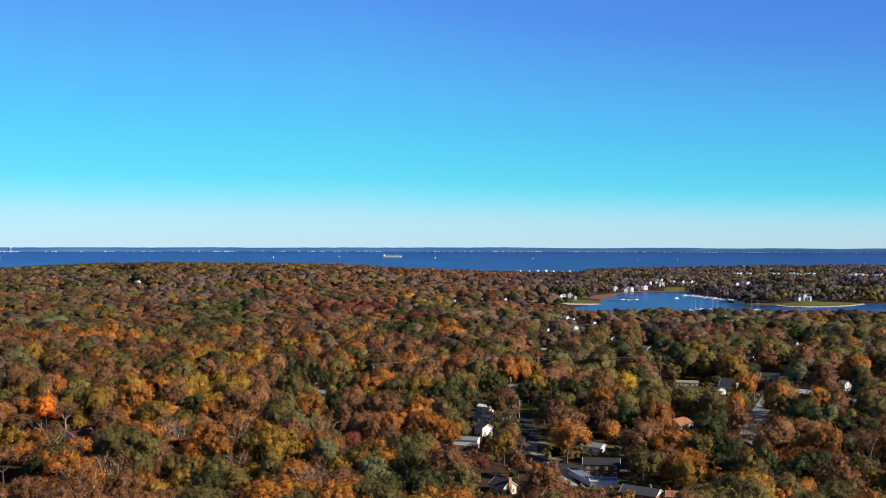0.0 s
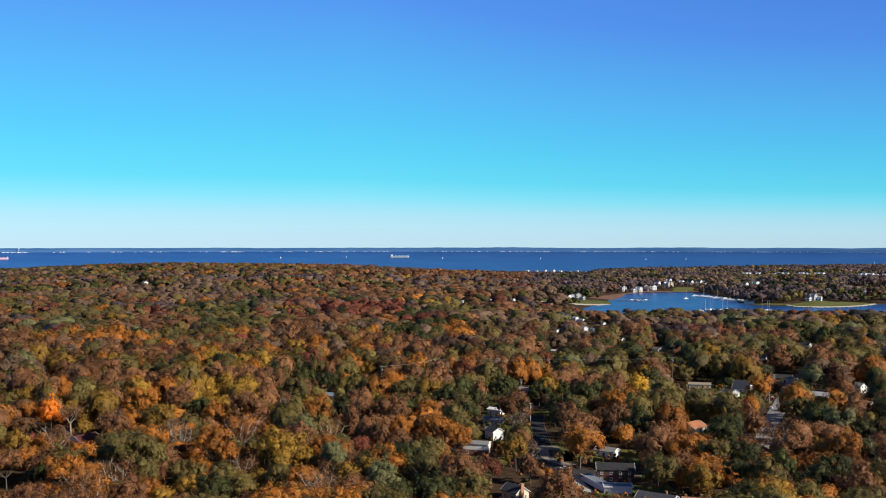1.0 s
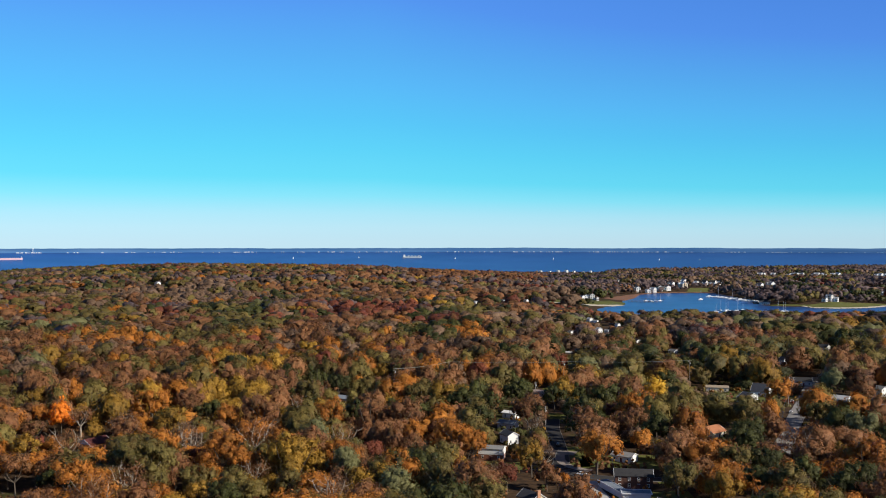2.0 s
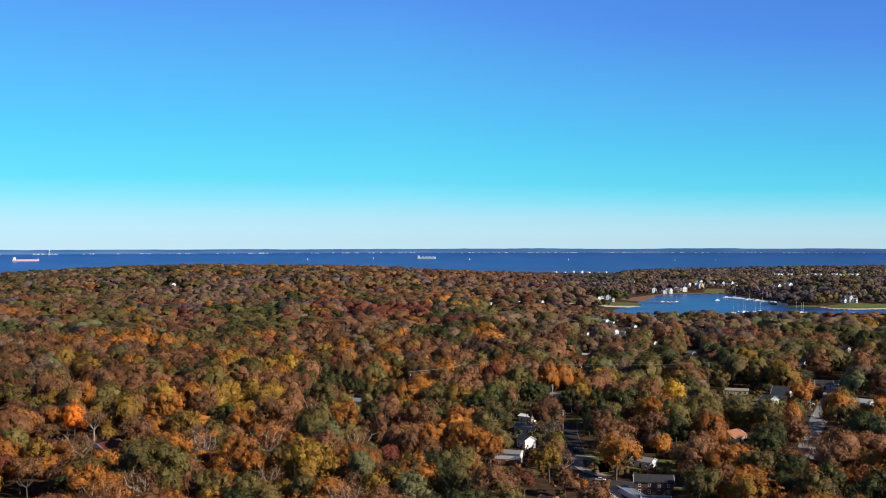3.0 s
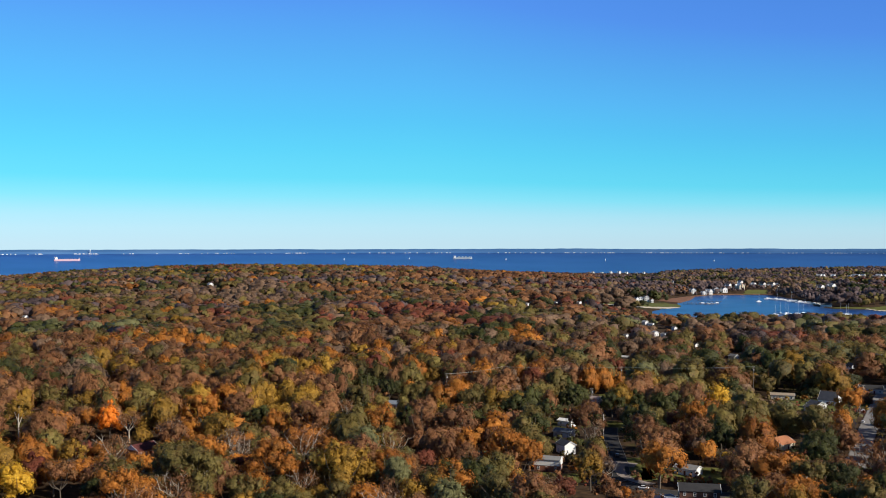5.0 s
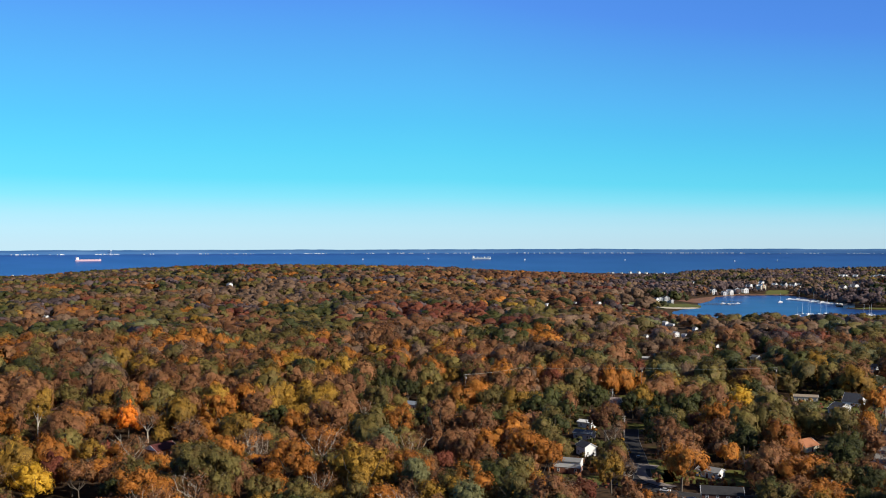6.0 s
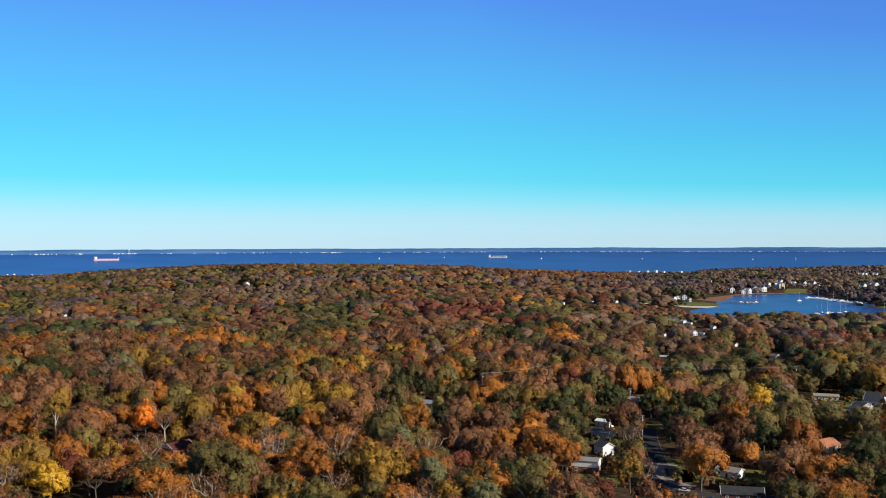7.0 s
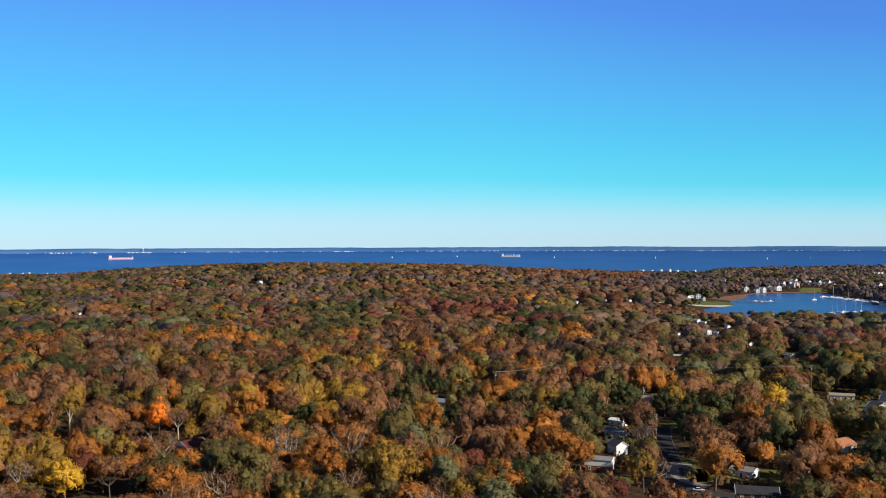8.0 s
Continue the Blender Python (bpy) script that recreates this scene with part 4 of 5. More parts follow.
def window(parent, cx, cz, face, depth, w=1.0, h=1.4):
    """A framed sash in a wall; face: +-1 for the long sides, +-2 for the gables."""
    fr, gl = bmesh.new(), bmesh.new()
    s = 1 if face > 0 else -1
    t = 0.12
    for dx, dz, sx, sz in ((-w / 2, 0, 0.12, h + 0.12), (w / 2, 0, 0.12, h + 0.12), (0, h / 2, w, 0.12), (0, -h / 2, w + 0.2, 0.14), (0, 0, w, 0.07)):
        if abs(face) == 1:
            box(fr, cx + dx, s * (depth + t / 2), cz + dz, sx, t, sz)
        else:
            box(fr, s * (depth + t / 2), cx + dx, cz + dz, t, sx, sz)
    if abs(face) == 1:
        box(gl, cx, s * (depth + 0.02), cz, w, 0.04, h)
    else:
        box(gl, s * (depth + 0.02), cx, cz, 0.04, w, h)
    f = part("window", fr, TRIM, parent)
    part("pane", gl, GLASS, f, "dark reflecting glass")


def house(x, y, turn, length, depth, wall_h, pitch, walls, roof, label, category="house", group="", sashes=True, chimney=True, name="house"):
    base = float(ground_z(x, y))
    root = new(name)
    root.matrix_world = pose(x, y, base, 0, 0, turn)
    rise = math.tan(radians(pitch)) * depth / 2
    L, D = length / 2, depth / 2
    if walls == "brick_white":
        bm = bmesh.new()
        box(bm, 0, 0, wall_h * 0.25 - 0.3, length, depth, wall_h * 0.5 + 0.6)
        part("lower_wall", bm, WALLS["brick"], root, "red brick lower storey")
        bm = bmesh.new()
        prism(bm, [(-D - 0.15, wall_h * 0.5), (D + 0.15, wall_h * 0.5), (D + 0.15, wall_h), (0, wall_h + rise), (-D - 0.15, wall_h)], -L - 0.15, L + 0.15)
        part("upper_wall", bm, WALLS["white"], root, "white sided upper storey")
    elif walls in ("brick", "shaded_brick"):
        part("wall", boxed(0, 0, wall_h / 2 - 0.3, length, depth, wall_h + 0.6), WALLS[walls], root)
        bm = bmesh.new()
        prism(bm, [(-D, wall_h), (D, wall_h), (0, wall_h + rise)], -L - 0.05, L + 0.05)
        part("gable", bm, WALLS["white"], root, "white boarded gable")
    else:
        bm = bmesh.new()
        prism(bm, [(-D, -0.6), (D, -0.6), (D, wall_h), (0, wall_h + rise), (-D, wall_h)], -L, L)
        part("wall", bm, WALLS[walls], root)
    # roof: two slabs that overhang eaves and gables
    e, t = 0.45, 0.18
    drop = math.tan(radians(pitch)) * e
    bm = bmesh.new()
    prism(bm, [(-D - e, wall_h - drop), (0, wall_h + rise), (0, wall_h + rise + t), (-D - e, wall_h - drop + t)], -L - e, L + e)
    prism(bm, [(0, wall_h + rise), (D + e, wall_h - drop), (D + e, wall_h - drop + t), (0, wall_h + rise + t)], -L - e, L + e)
    rf = part("roof", bm, ROOFS[roof], root)
    for s in (-1, 1):
        bm = bmesh.new()
        prism(bm, [(-D - e, wall_h - drop - 0.06), (0, wall_h + rise - 0.06), (D + e, wall_h - drop - 0.06), (D + e, wall_h - drop + t + 0.02),
                   (0, wall_h + rise + t + 0.02), (-D - e, wall_h - drop + t + 0.02)], s * (L + e) - 0.06, s * (L + e) + 0.06)
        part("bargeboard", bm, TRIM, rf, "white gable edge board")
    if chimney:
        bm = bmesh.new()
        if walls == "cream" and name == "house":
            box(bm, L + 0.45, -0.6, (wall_h + rise + 1.2) / 2, 0.9, 1.5, wall_h + rise + 1.2)
            box(bm, L + 0.45, -0.6, wall_h + rise + 1.25, 1.1, 1.7, 0.18)
        else:
            box(bm, L * 0.45, D * 0.2, wall_h + rise * 0.9 + 0.3, 0.7, 0.9, 1.9)
            box(bm, L * 0.45, D * 0.2, wall_h + rise * 0.9 + 1.25, 0.85, 1.05, 0.15)
        part("chimney", bm, CHIMNEY_BRICK, rf, "brick chimney")
    if sashes:
        storeys = max(1, int((wall_h + 0.6) // 2.6))
        count = max(2, int(length // 3.2))
        for k in range(storeys):
            z = 1.55 + k * 2.7
            for i in range(count):
                u = (i + 0.5) / count * length - L
                for s in (-1, 1):
                    if k == 0 and i == count // 2 and s == -1:
                        dr = part("door", boxed(u, -D - 0.05, 1.05, 1.0, 0.1, 2.1), DOOR_PAINT, root, "dark red front door")
                        part("frame", boxed(u, -D - 0.03, 2.2, 1.3, 0.12, 0.14), TRIM, dr)
                    else:
                        window(root, u, z, s, D)
            for s in (-2, 2):
                for v in (-0.25, 0.25):
                    window(root, v * depth, z, s, L, 0.9)
    return tagged(root, label, category, group)


for hx, hy, turn, length, depth, wall_h, pitch, walls, roof, front, label in NEAR_HOUSES:
    house(hx, hy, turn, length, depth, wall_h, pitch, walls, roof, label, group="houses of the neighbourhood", chimney="chimney" in label)

# white garage with a low flat roof, beside the brick house
garage = new("garage")
garage.matrix_world = pose(GARAGE[0], GARAGE[1], float(ground_z(*GARAGE)), 0, 0, -4)
part("wall", boxed(0, 0, 1.1, 11.5, 6.0, 3.2), WALLS["white"], garage)
bm = bmesh.new()
box(bm, 0, 0, 2.85, 12.0, 6.5, 0.22)
rf = part("roof", bm, ROOFS["blue_grey"], garage)
bm = bmesh.new()
for px, py, sx, sy in ((0, -3.35, 12.4, 0.3), (0, 3.35, 12.4, 0.3), (-6.1, 0, 0.3, 6.4), (6.1, 0, 0.3, 6.4)):
    box(bm, px, py, 2.92, sx, sy, 0.5)
part("parapet", bm, TRIM, rf, "white roof edge")
for i in (-1, 1):
    dr = part("garage_door", boxed(i * 2.6, -3.04, 1.15, 2.7, 0.08, 2.3), TRIM, garage)
    for k in range(3):
        part("panel", boxed(i * 2.6, -3.1, 0.45 + k * 0.72, 2.4, 0.05, 0.55), WALLS["white"], dr)
# its long wing runs back beside the drive
along = Matrix.Rotation(radians(111.6), 4, "Z")
bm = bmesh.new()
box(bm, -8.2, 9.8, 0.95, 22.6, 4.0, 2.9, along)
wing = part("wing", bm, WALLS["white"], garage, "long white wing")
bm = bmesh.new()
box(bm, -8.2, 9.8, 2.5, 23.2, 4.5, 0.2, along)
part("wing_roof", bm, ROOFS["blue_grey"], wing, "flat blue-grey roof")
for s in (-1, 1):
    bm = bmesh.new()
    off = along @ Vector((0, s * 2.28, 0))
    box(bm, -8.2 + off.x, 9.8 + off.y, 2.55, 23.3, 0.14, 0.42, along)
    part("parapet", bm, TRIM, wing, "white parapet")
tagged(garage, "long low white garage and wing with flat blue-grey roofs", "garage")

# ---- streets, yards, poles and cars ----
# the shade over the street and the sun at its bend are in these tones
SHADED_ASPHALT = grainy("shaded_asphalt", (0.02, 0.019, 0.019), (0.046, 0.044, 0.042), 0.08, 0.9, scale2=1.4)
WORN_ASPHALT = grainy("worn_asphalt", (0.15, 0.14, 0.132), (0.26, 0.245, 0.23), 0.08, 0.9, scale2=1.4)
SUNNY_ROAD = grainy("sunlit_asphalt", (0.20, 0.165, 0.14), (0.34, 0.285, 0.245), 0.1, 0.9, scale2=1.2)
KERB = grainy("dull_kerb", (0.12, 0.11, 0.10), (0.22, 0.205, 0.19), 0.4, 0.9, scale2=3.0)
CONCRETE = grainy("pale_concrete", (0.32, 0.30, 0.27), (0.48, 0.45, 0.41), 0.15, 0.9, scale2=2.0)
GRASS = grainy("lawn_grass", (0.065, 0.073, 0.02), (0.15, 0.15, 0.042), 0.05, 0.95, 0.1, scale2=0.9)
REEDS = grainy("marsh_reeds", (0.15, 0.078, 0.05), (0.26, 0.14, 0.09), 0.03, 0.95, 0.1, scale2=0.5)
SAND = grainy("shore_sand", (0.42, 0.36, 0.27), (0.62, 0.55, 0.43), 0.05, 0.95, 0.1, scale2=0.6)


def strip(path, half, lift, offset=0.0, thick=0.0):
    """A band along a path that lies on the ground; with thickness it becomes a kerb-like bar."""
    pts = []
    for (ax, ay), (bx, by) in zip(path, path[1:]):
        k = max(1, int(math.hypot(bx - ax, by - ay) // 6))
        pts += [(ax + (bx - ax) * i / k, ay + (by - ay) * i / k) for i in range(k)]
    pts.append(path[-1])
    for _ in range(4):
        pts = [pts[0]] + [tuple((a + 2 * b + c) / 4 for a, b, c in zip(p, q, r)) for p, q, r in zip(pts, pts[1:], pts[2:])] + [pts[-1]]
    bm, prev = bmesh.new(), None
    for i, (px, py) in enumerate(pts):
        qx, qy = pts[min(i + 1, len(pts) - 1)]
        ox, oy = pts[max(i - 1, 0)]
        d = math.hypot(qx - ox, qy - oy)
        nx, ny = -(qy - oy) / d, (qx - ox) / d
        z = float(ground_z(px, py)) + lift
        row = []
        for s, dz in ((1, -0.6), (1, thick), (-1, thick), (-1, -0.6)):
            row.append(bm.verts.new((px + nx * (offset + s * half), py + ny * (offset + s * half), z + dz)))
        if prev:
            for a in range(3):
                bm.faces.new((prev[a], prev[a + 1], row[a + 1], row[a]))
        prev = row
    bmesh.ops.recalc_face_normals(bm, faces=bm.faces)
    return bm


def flat(name, bm, mat, label, category):
    me = bpy.data.meshes.new(name)
    bm.to_mesh(me)
    bm.free()
    me.materials.append(mat)
    return tagged(new(name, me), label, category, kind="structure")


def ground_patch(name, poly, mat, label, lift=0.12, step=3.0):
    """A patch of other cover lying on the land."""
    px, py = [p[0] for p in poly], [p[1] for p in poly]
    gx, gy = np.arange(min(px), max(px) + step, step), np.arange(min(py), max(py) + step, step)
    x, y = np.meshgrid(gx, gy, indexing="ij")
    z = ground_z(x, y) + lift
    nx, ny = x.shape
    i, j = np.meshgrid(np.arange(nx - 1), np.arange(ny - 1), indexing="ij")
    wob = patch((x[:-1, :-1] + step / 2).ravel(), y[:-1, :-1].ravel(), 14, 2.2).reshape(i.shape) * 3
    keep = (inside(poly, x[:-1, :-1] + step / 2, y[:-1, :-1] + step / 2) + wob > 0) & (inside(CREEK, x[:-1, :-1], y[:-1, :-1]) < 2)
    p = (i * ny + j)[keep]
    v = np.stack([x, y, z], -1).reshape(-1, 3)
    f = np.stack([p, p + ny, p + ny + 1, p + 1], -1)
    used, inv = np.unique(f, return_inverse=True)
    return tagged(new(name, mesh_object(name, v[used], inv.reshape(f.shape), [mat], smooth_faces=True)), label, name, kind="structure")


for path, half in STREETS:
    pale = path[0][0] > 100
    flat("road", strip(path, half, 0.10), WORN_ASPHALT if pale else SHADED_ASPHALT, "worn pale asphalt street crossed by tree shadows" if pale else "asphalt street with the tree shade put into its dark colour", "road")
    for s in (-1, 1):
        flat("kerb", strip(path, 0.11, 0.10, s * (half + 0.2), 0.15), KERB, "dull concrete kerb", "kerb")
# the sunlit stretch is a paler strip laid over the dark street
flat("road", strip([(33, 490), (44, 485), (54, 482)], 4.2, 0.15), SUNNY_ROAD, "asphalt at the street bend with sunlight put into its pinkish colour", "road")
flat("road", strip([(47, 486), (44, 471), (43, 460), (46, 452), (57, 446)], 2.4, 0.2), SUNNY_ROAD, "asphalt lane with sunlight put into its pinkish colour", "road")
flat("driveway", strip([(56, 428), (54, 412), (58, 398)], 2.2, 0.14), CONCRETE, "pale concrete driveway", "driveway")
for poly in ([(52, 455), (92, 450), (95, 480), (56, 478)], [(34, 572), (58, 570), (60, 592), (36, 594)], 
             [(58, 396), (92, 392), (94, 412), (64, 410)], [(52, 672), (96, 665), (98, 704), (54, 700)], [(170, 640), (210, 640), (215, 690), (172, 690)],
             [(4, 447), (27, 447), (28, 464), (4, 464)], [(84, 424), (112, 426), (110, 452), (92, 448)],
             [(-34, 452), (-8, 452), (-8, 470), (-34, 470)], [(110, 500), (150, 500), (150, 524), (112, 524)],
             [(50, 497), (62, 497), (58, 452), (48, 458)], [(26, 470), (38, 476), (40, 502), (28, 502)], [(43, 562), (55, 562), (57, 591), (44, 590)]):
    ground_patch("lawn", poly, GRASS, "mown lawn with scattered leaves", 0.08, 2.0)
ground_patch("lawn", [(136, 1668), (210, 1700), (274, 1718), (298, 1785), (270, 1815), (226, 1765), (157, 1735)], GRASS, "wide waterside lawn", 0.35, 4.0)
ground_patch("lawn", CLEARINGS[1], GRASS, "wide lawn on the point", 0.35, 4.0)
ground_patch("lawn", [(484, 2148), (534, 2148), (552, 2205), (508, 2216)], GRASS, "waterside lawn below white houses", 0.4, 4.0)
ground_patch("marsh", [(258, 1880), (298, 1850), (334, 1930), (366, 2050), (408, 2116), (398, 2136), (330, 2020), (290, 1930)], REEDS, "rust-brown marsh reeds along the creek", 0.5, 4.0)
ground_patch("marsh", [(395, 2114), (538, 2118), (550, 2152), (400, 2150)], REEDS, "rust-brown marsh reeds along the creek", 0.55, 4.0)
ground_patch("marsh", CLEARINGS[3], REEDS, "rust-brown reed field", 0.5, 4.0)
ground_patch("marsh", CLEARINGS[4], REEDS, "rust-brown reed field", 0.5, 4.0)
ground_patch("beach", [(583, 1690), (593, 1648), (623, 1635), (678, 1651), (720, 1682), (761, 1728), (765, 1744), (720, 1697), (678, 1667), (623, 1653), (598, 1662), (590, 1700)], SAND, "pale sand edge of the lawn", 0.5, 3.0)
ground_patch("beach", [(136, 1655), (210, 1680), (246, 1684), (277, 1713), (272, 1722), (210, 1700), (136, 1668)], SAND, "pale sand edge of the lawn", 0.5, 3.0)

# utility poles with cables between them
WOOD = grainy("weathered_wood", (0.16, 0.13, 0.10), (0.30, 0.26, 0.21), 1.0, 0.9)
CABLE, n, l, b = material("cable", (0.35, 0.36, 0.30), 0.5, 0.4)
PALE_POLE = grainy("pale_pole", (0.42, 0.40, 0.37), (0.60, 0.58, 0.54), 1.0, 0.8)


def utility_pole(x, y, tall, turn, wood):
    root = new("utility_pole")
    root.matrix_world = pose(x, y, float(ground_z(x, y)), 0, 0, turn)
    bm = bmesh.new()
    bmesh.ops.create_cone(bm, cap_ends=True, segments=8, radius1=0.2, radius2=0.13, depth=tall + 1, matrix=Matrix.Translation((0, 0, tall / 2 - 0.5)))
    part("pole", bm, wood, root)
    for k in range(2):
        arm = part("crossarm", boxed(0, 0, tall - 0.5 - k * 1.1, 2.4 - 0.5 * k, 0.14, 0.16), WOOD, root)
        for s in (-1, 0, 1):
            bm = bmesh.new()
            bmesh.ops.create_cone(bm, cap_ends=True, segments=6, radius1=0.08, radius2=0.05, depth=0.25, matrix=Matrix.Translation((s * 0.9, 0, tall - 0.3 - k * 1.1)))
            part("insulator", bm, PALE_POLE, arm)
    bm = bmesh.new()
    bmesh.ops.create_cone(bm, cap_ends=True, segments=8, radius1=0.25, radius2=0.25, depth=0.9, matrix=Matrix.Translation((0.4, 0, tall - 2.6)))
    part("transformer", bm, PALE_POLE, root, "grey can transformer")
    return tagged(root, "weathered utility pole with crossarms beside the street", "utility pole", "utility poles")


POLES = [(45, 556, 11), (46, 655, 11), (118, 430, 11), (-48, 626, 23.5), (-13, 666, 23.5), (182, 560, 10), (206, 622, 10), (232, 690, 10), (67, 674, 23.0), (157, 684, 23.0)]
for px, py, tall in POLES:
    utility_pole(px, py, tall, 10, WOOD if tall > 12 else PALE_POLE)


def cable(a, c, radius, sag=0.9):
    za, zc = float(ground_z(a[0], a[1])) + a[2] - 0.4, float(ground_z(c[0], c[1])) + c[2] - 0.4
    segs, last = [], None
    for i in range(9):
        u = i / 8
        p = (a[0] + (c[0] - a[0]) * u, a[1] + (c[1] - a[1]) * u, za + (zc - za) * u - 4 * sag * u * (1 - u))
        if last:
            segs.append((last, p, radius, radius))
        last = p
    v, f = tubes(segs, 4)
    return tagged(new("cable", mesh_object("cable", v, f, [CABLE])), "pale overhead cable strung between utility poles", "cable", "overhead cables")


for a, c in zip(POLES[:1], POLES[1:2]):
    cable(a, c, 0.03)
for a, c in ((3, 4), (4, 8), (8, 9)):
    cable(POLES[a], POLES[c], 0.07 if a == 3 else 0.04)
for a, c in zip(POLES[5:7], POLES[6:8]):
    cable(a, c, 0.03)

# parked cars
RUBBER, n, l, b = material("tyre_rubber", (0.02, 0.02, 0.02), 0.9)
CHROME, n, l, b = material("wheel_alloy", (0.55, 0.55, 0.56), 0.35, 0.5, 0.8)
LAMP_GLASS, n, l, b = material("lamp_glass", (0.6, 0.6, 0.58), 0.2, 0.5)


def car(x, y, turn, paint, label):
    body_paint, *_ = material("car_paint", paint, 0.3, 0.5)
    root = new("car")
    root.matrix_world = pose(x, y, float(ground_z(x, y)) + 0.12, 0, 0, turn)
    bm = bmesh.new()
    prism(bm, [(-0.9, 0.32), (0.9, 0.32), (0.92, 0.75), (0.8, 0.95), (-0.8, 0.95), (-0.92, 0.75)], -2.25, 2.25)
    bmesh.ops.bevel(bm, geom=bm.edges[:], offset=0.08, segments=1, affect="EDGES")
    body = part("body", bm, body_paint, root)
    for s in (-1, 1):
        part("headlight", boxed(2.24, s * 0.62, 0.72, 0.08, 0.32, 0.16), LAMP_GLASS, body)
    bm = bmesh.new()
    vs = box(bm, -0.25, 0, 1.2, 2.5, 1.5, 0.52)
    for v in vs:
        if v.co.z > 1.2:
            v.co.x = -0.25 + (v.co.x + 0.25) * 0.68
            v.co.y *= 0.86
    part("cabin_glass", bm, GLASS, root, "dark car windows")
    part("roof", boxed(-0.25, 0, 1.48, 1.6, 1.24, 0.06), body_paint, root)
    for sx in (-1.4, 1.4):
        for sy in (-0.86, 0.86):
            bm = bmesh.new()
            bmesh.ops.create_cone(bm, cap_ends=True, segments=14, radius1=0.33, radius2=0.33, depth=0.22, matrix=pose(sx, sy, 0.33, 90))
            wheel = part("wheel", bm, RUBBER, root)
            bm = bmesh.new()
            bmesh.ops.create_cone(bm, cap_ends=True, segments=10, radius1=0.2, radius2=0.2, depth=0.24, matrix=pose(sx, sy, 0.33, 90))
            part("rim", bm, CHROME, wheel)
    return tagged(root, label, "car", "parked cars")


for cx, cy, turn, paint, label in (
        (52, 438, -20, (0.7, 0.7, 0.7), "white parked car on the street"), (47, 500, 86, (0.05, 0.05, 0.06), "dark parked car in tree shade"),
        (57, 566, 30, (0.03, 0.03, 0.035), "dark parked car beside the lawn"), (44, 590, 85, (0.35, 0.02, 0.02), "dark red parked car"),
        (200, 600, 66, (0.6, 0.6, 0.62), "silver parked car on the sloping street"), (214, 640, 66, (0.75, 0.75, 0.74), "white parked car on the street"),
        (258, 612, 20, (0.75, 0.75, 0.74), "white parked car between trees"), (262, 634, 60, (0.72, 0.72, 0.7), "white parked car between trees"),
        # the last, red one is added in place of an orange-red shrub
        (120, 398, 10, (0.5, 0.52, 0.55), "silver parked car in a shaded drive"), (-72, 613, 20, (0.55, 0.04, 0.02), "red car standing in for an orange-red shrub by the low house")):
    car(cx, cy, turn, paint, label)

# ---- across the creek, the bay and the far shore ----
rng = np.random.default_rng(21)


def far_house(x, y, size, label, group, roof="grey", walls="white"):
    """A large house seen from far: walls, roof, a cross wing and its rows of windows."""
    turn, length, depth = float(rng.uniform(-95, -40)), size * rng.uniform(0.95, 1.2), size * 0.72
    wall_h = min(size * rng.uniform(0.6, 0.82), 9.0)
    root = house(x, y, turn, length, depth, wall_h, float(rng.uniform(28, 40)), walls, roof, label, "house", group, sashes=False, chimney=rng.random() < 0.5)
    bm = bmesh.new()
    w, out = length * 0.3, depth * 0.72
    prism(bm, [(-out, -0.5), (out * 0.2, -0.5), (out * 0.2, wall_h * 0.98), (-out, wall_h * 0.98)], -length * 0.38, -length * 0.38 + w)
    part("wing", bm, WALLS[walls], root)
    bm = bmesh.new()
    mid = -length * 0.38 + w / 2
    a = [bm.verts.new(p) for p in ((mid - w / 2 - 0.4, -out - 0.4, wall_h * 0.96), (mid + w / 2 + 0.4, -out - 0.4, wall_h * 0.96), (mid, -out - 0.4, wall_h * 0.96 + w * 0.45))]
    c = [bm.verts.new((v.co.x, 0.0, v.co.z)) for v in a]
    bm.faces.new(a)
    bm.faces.new(c[::-1])
    for i in range(3):
        bm.faces.new((a[i], c[i], c[(i + 1) % 3], a[(i + 1) % 3]))
    bmesh.ops.recalc_face_normals(bm, faces=bm.faces)
    part("wing_roof", bm, ROOFS[roof], root)
    rows = max(1, int(wall_h // 3))
    for k in range(rows):
        for i in range(2):
            part("window", boxed(length * (0.08 + 0.24 * i), -depth / 2 - 0.04, 1.8 + 3 * k, 1.4, 0.1, 1.7), GLASS, root, "dark window")
            part("window", boxed(length / 2 + 0.04, depth * (i - 0.5) * 0.5, 1.8 + 3 * k, 0.1, 1.4, 1.7), GLASS, root, "dark window")
    return root


for hx, hy, s in CREEK_HOUSES:
    tan = (hx, hy) == (496, 2227)
    far_house(hx, hy, s, "large tan waterside house above the lawn" if tan else "large pale waterside house with grey roof", "houses along the creek",
              "white" if tan else ["grey", "slate", "dark", "pale_grey", "blue_grey"][int(rng.integers(5))], "cream" if tan else ["white", "white", "white", "white", "pale"][int(rng.integers(5))])
for hx, hy, s in NECK_HOUSES:
    far_house(hx, hy, s, "white house in a row on the far neck", "houses on the far neck", "pale_grey")
for hx, hy, s in BAY_HOUSES:
    far_house(hx, hy, s, "white house on the bay shore", "houses on the bay shore", "pale_grey")

# docks and boats
HULL, n, l, b = material("boat_hull", (0.82, 0.82, 0.80), 0.35, 0.4)
SAIL, n, l, b = material("sail_cloth", (0.85, 0.85, 0.83), 0.7)
ALLOY, n, l, b = material("mast_alloy", (0.75, 0.76, 0.78), 0.45, 0.4)
BLUE_COVER = grainy("blue_canvas", (0.03, 0.06, 0.18), (0.06, 0.11, 0.28), 1.0, 0.8)


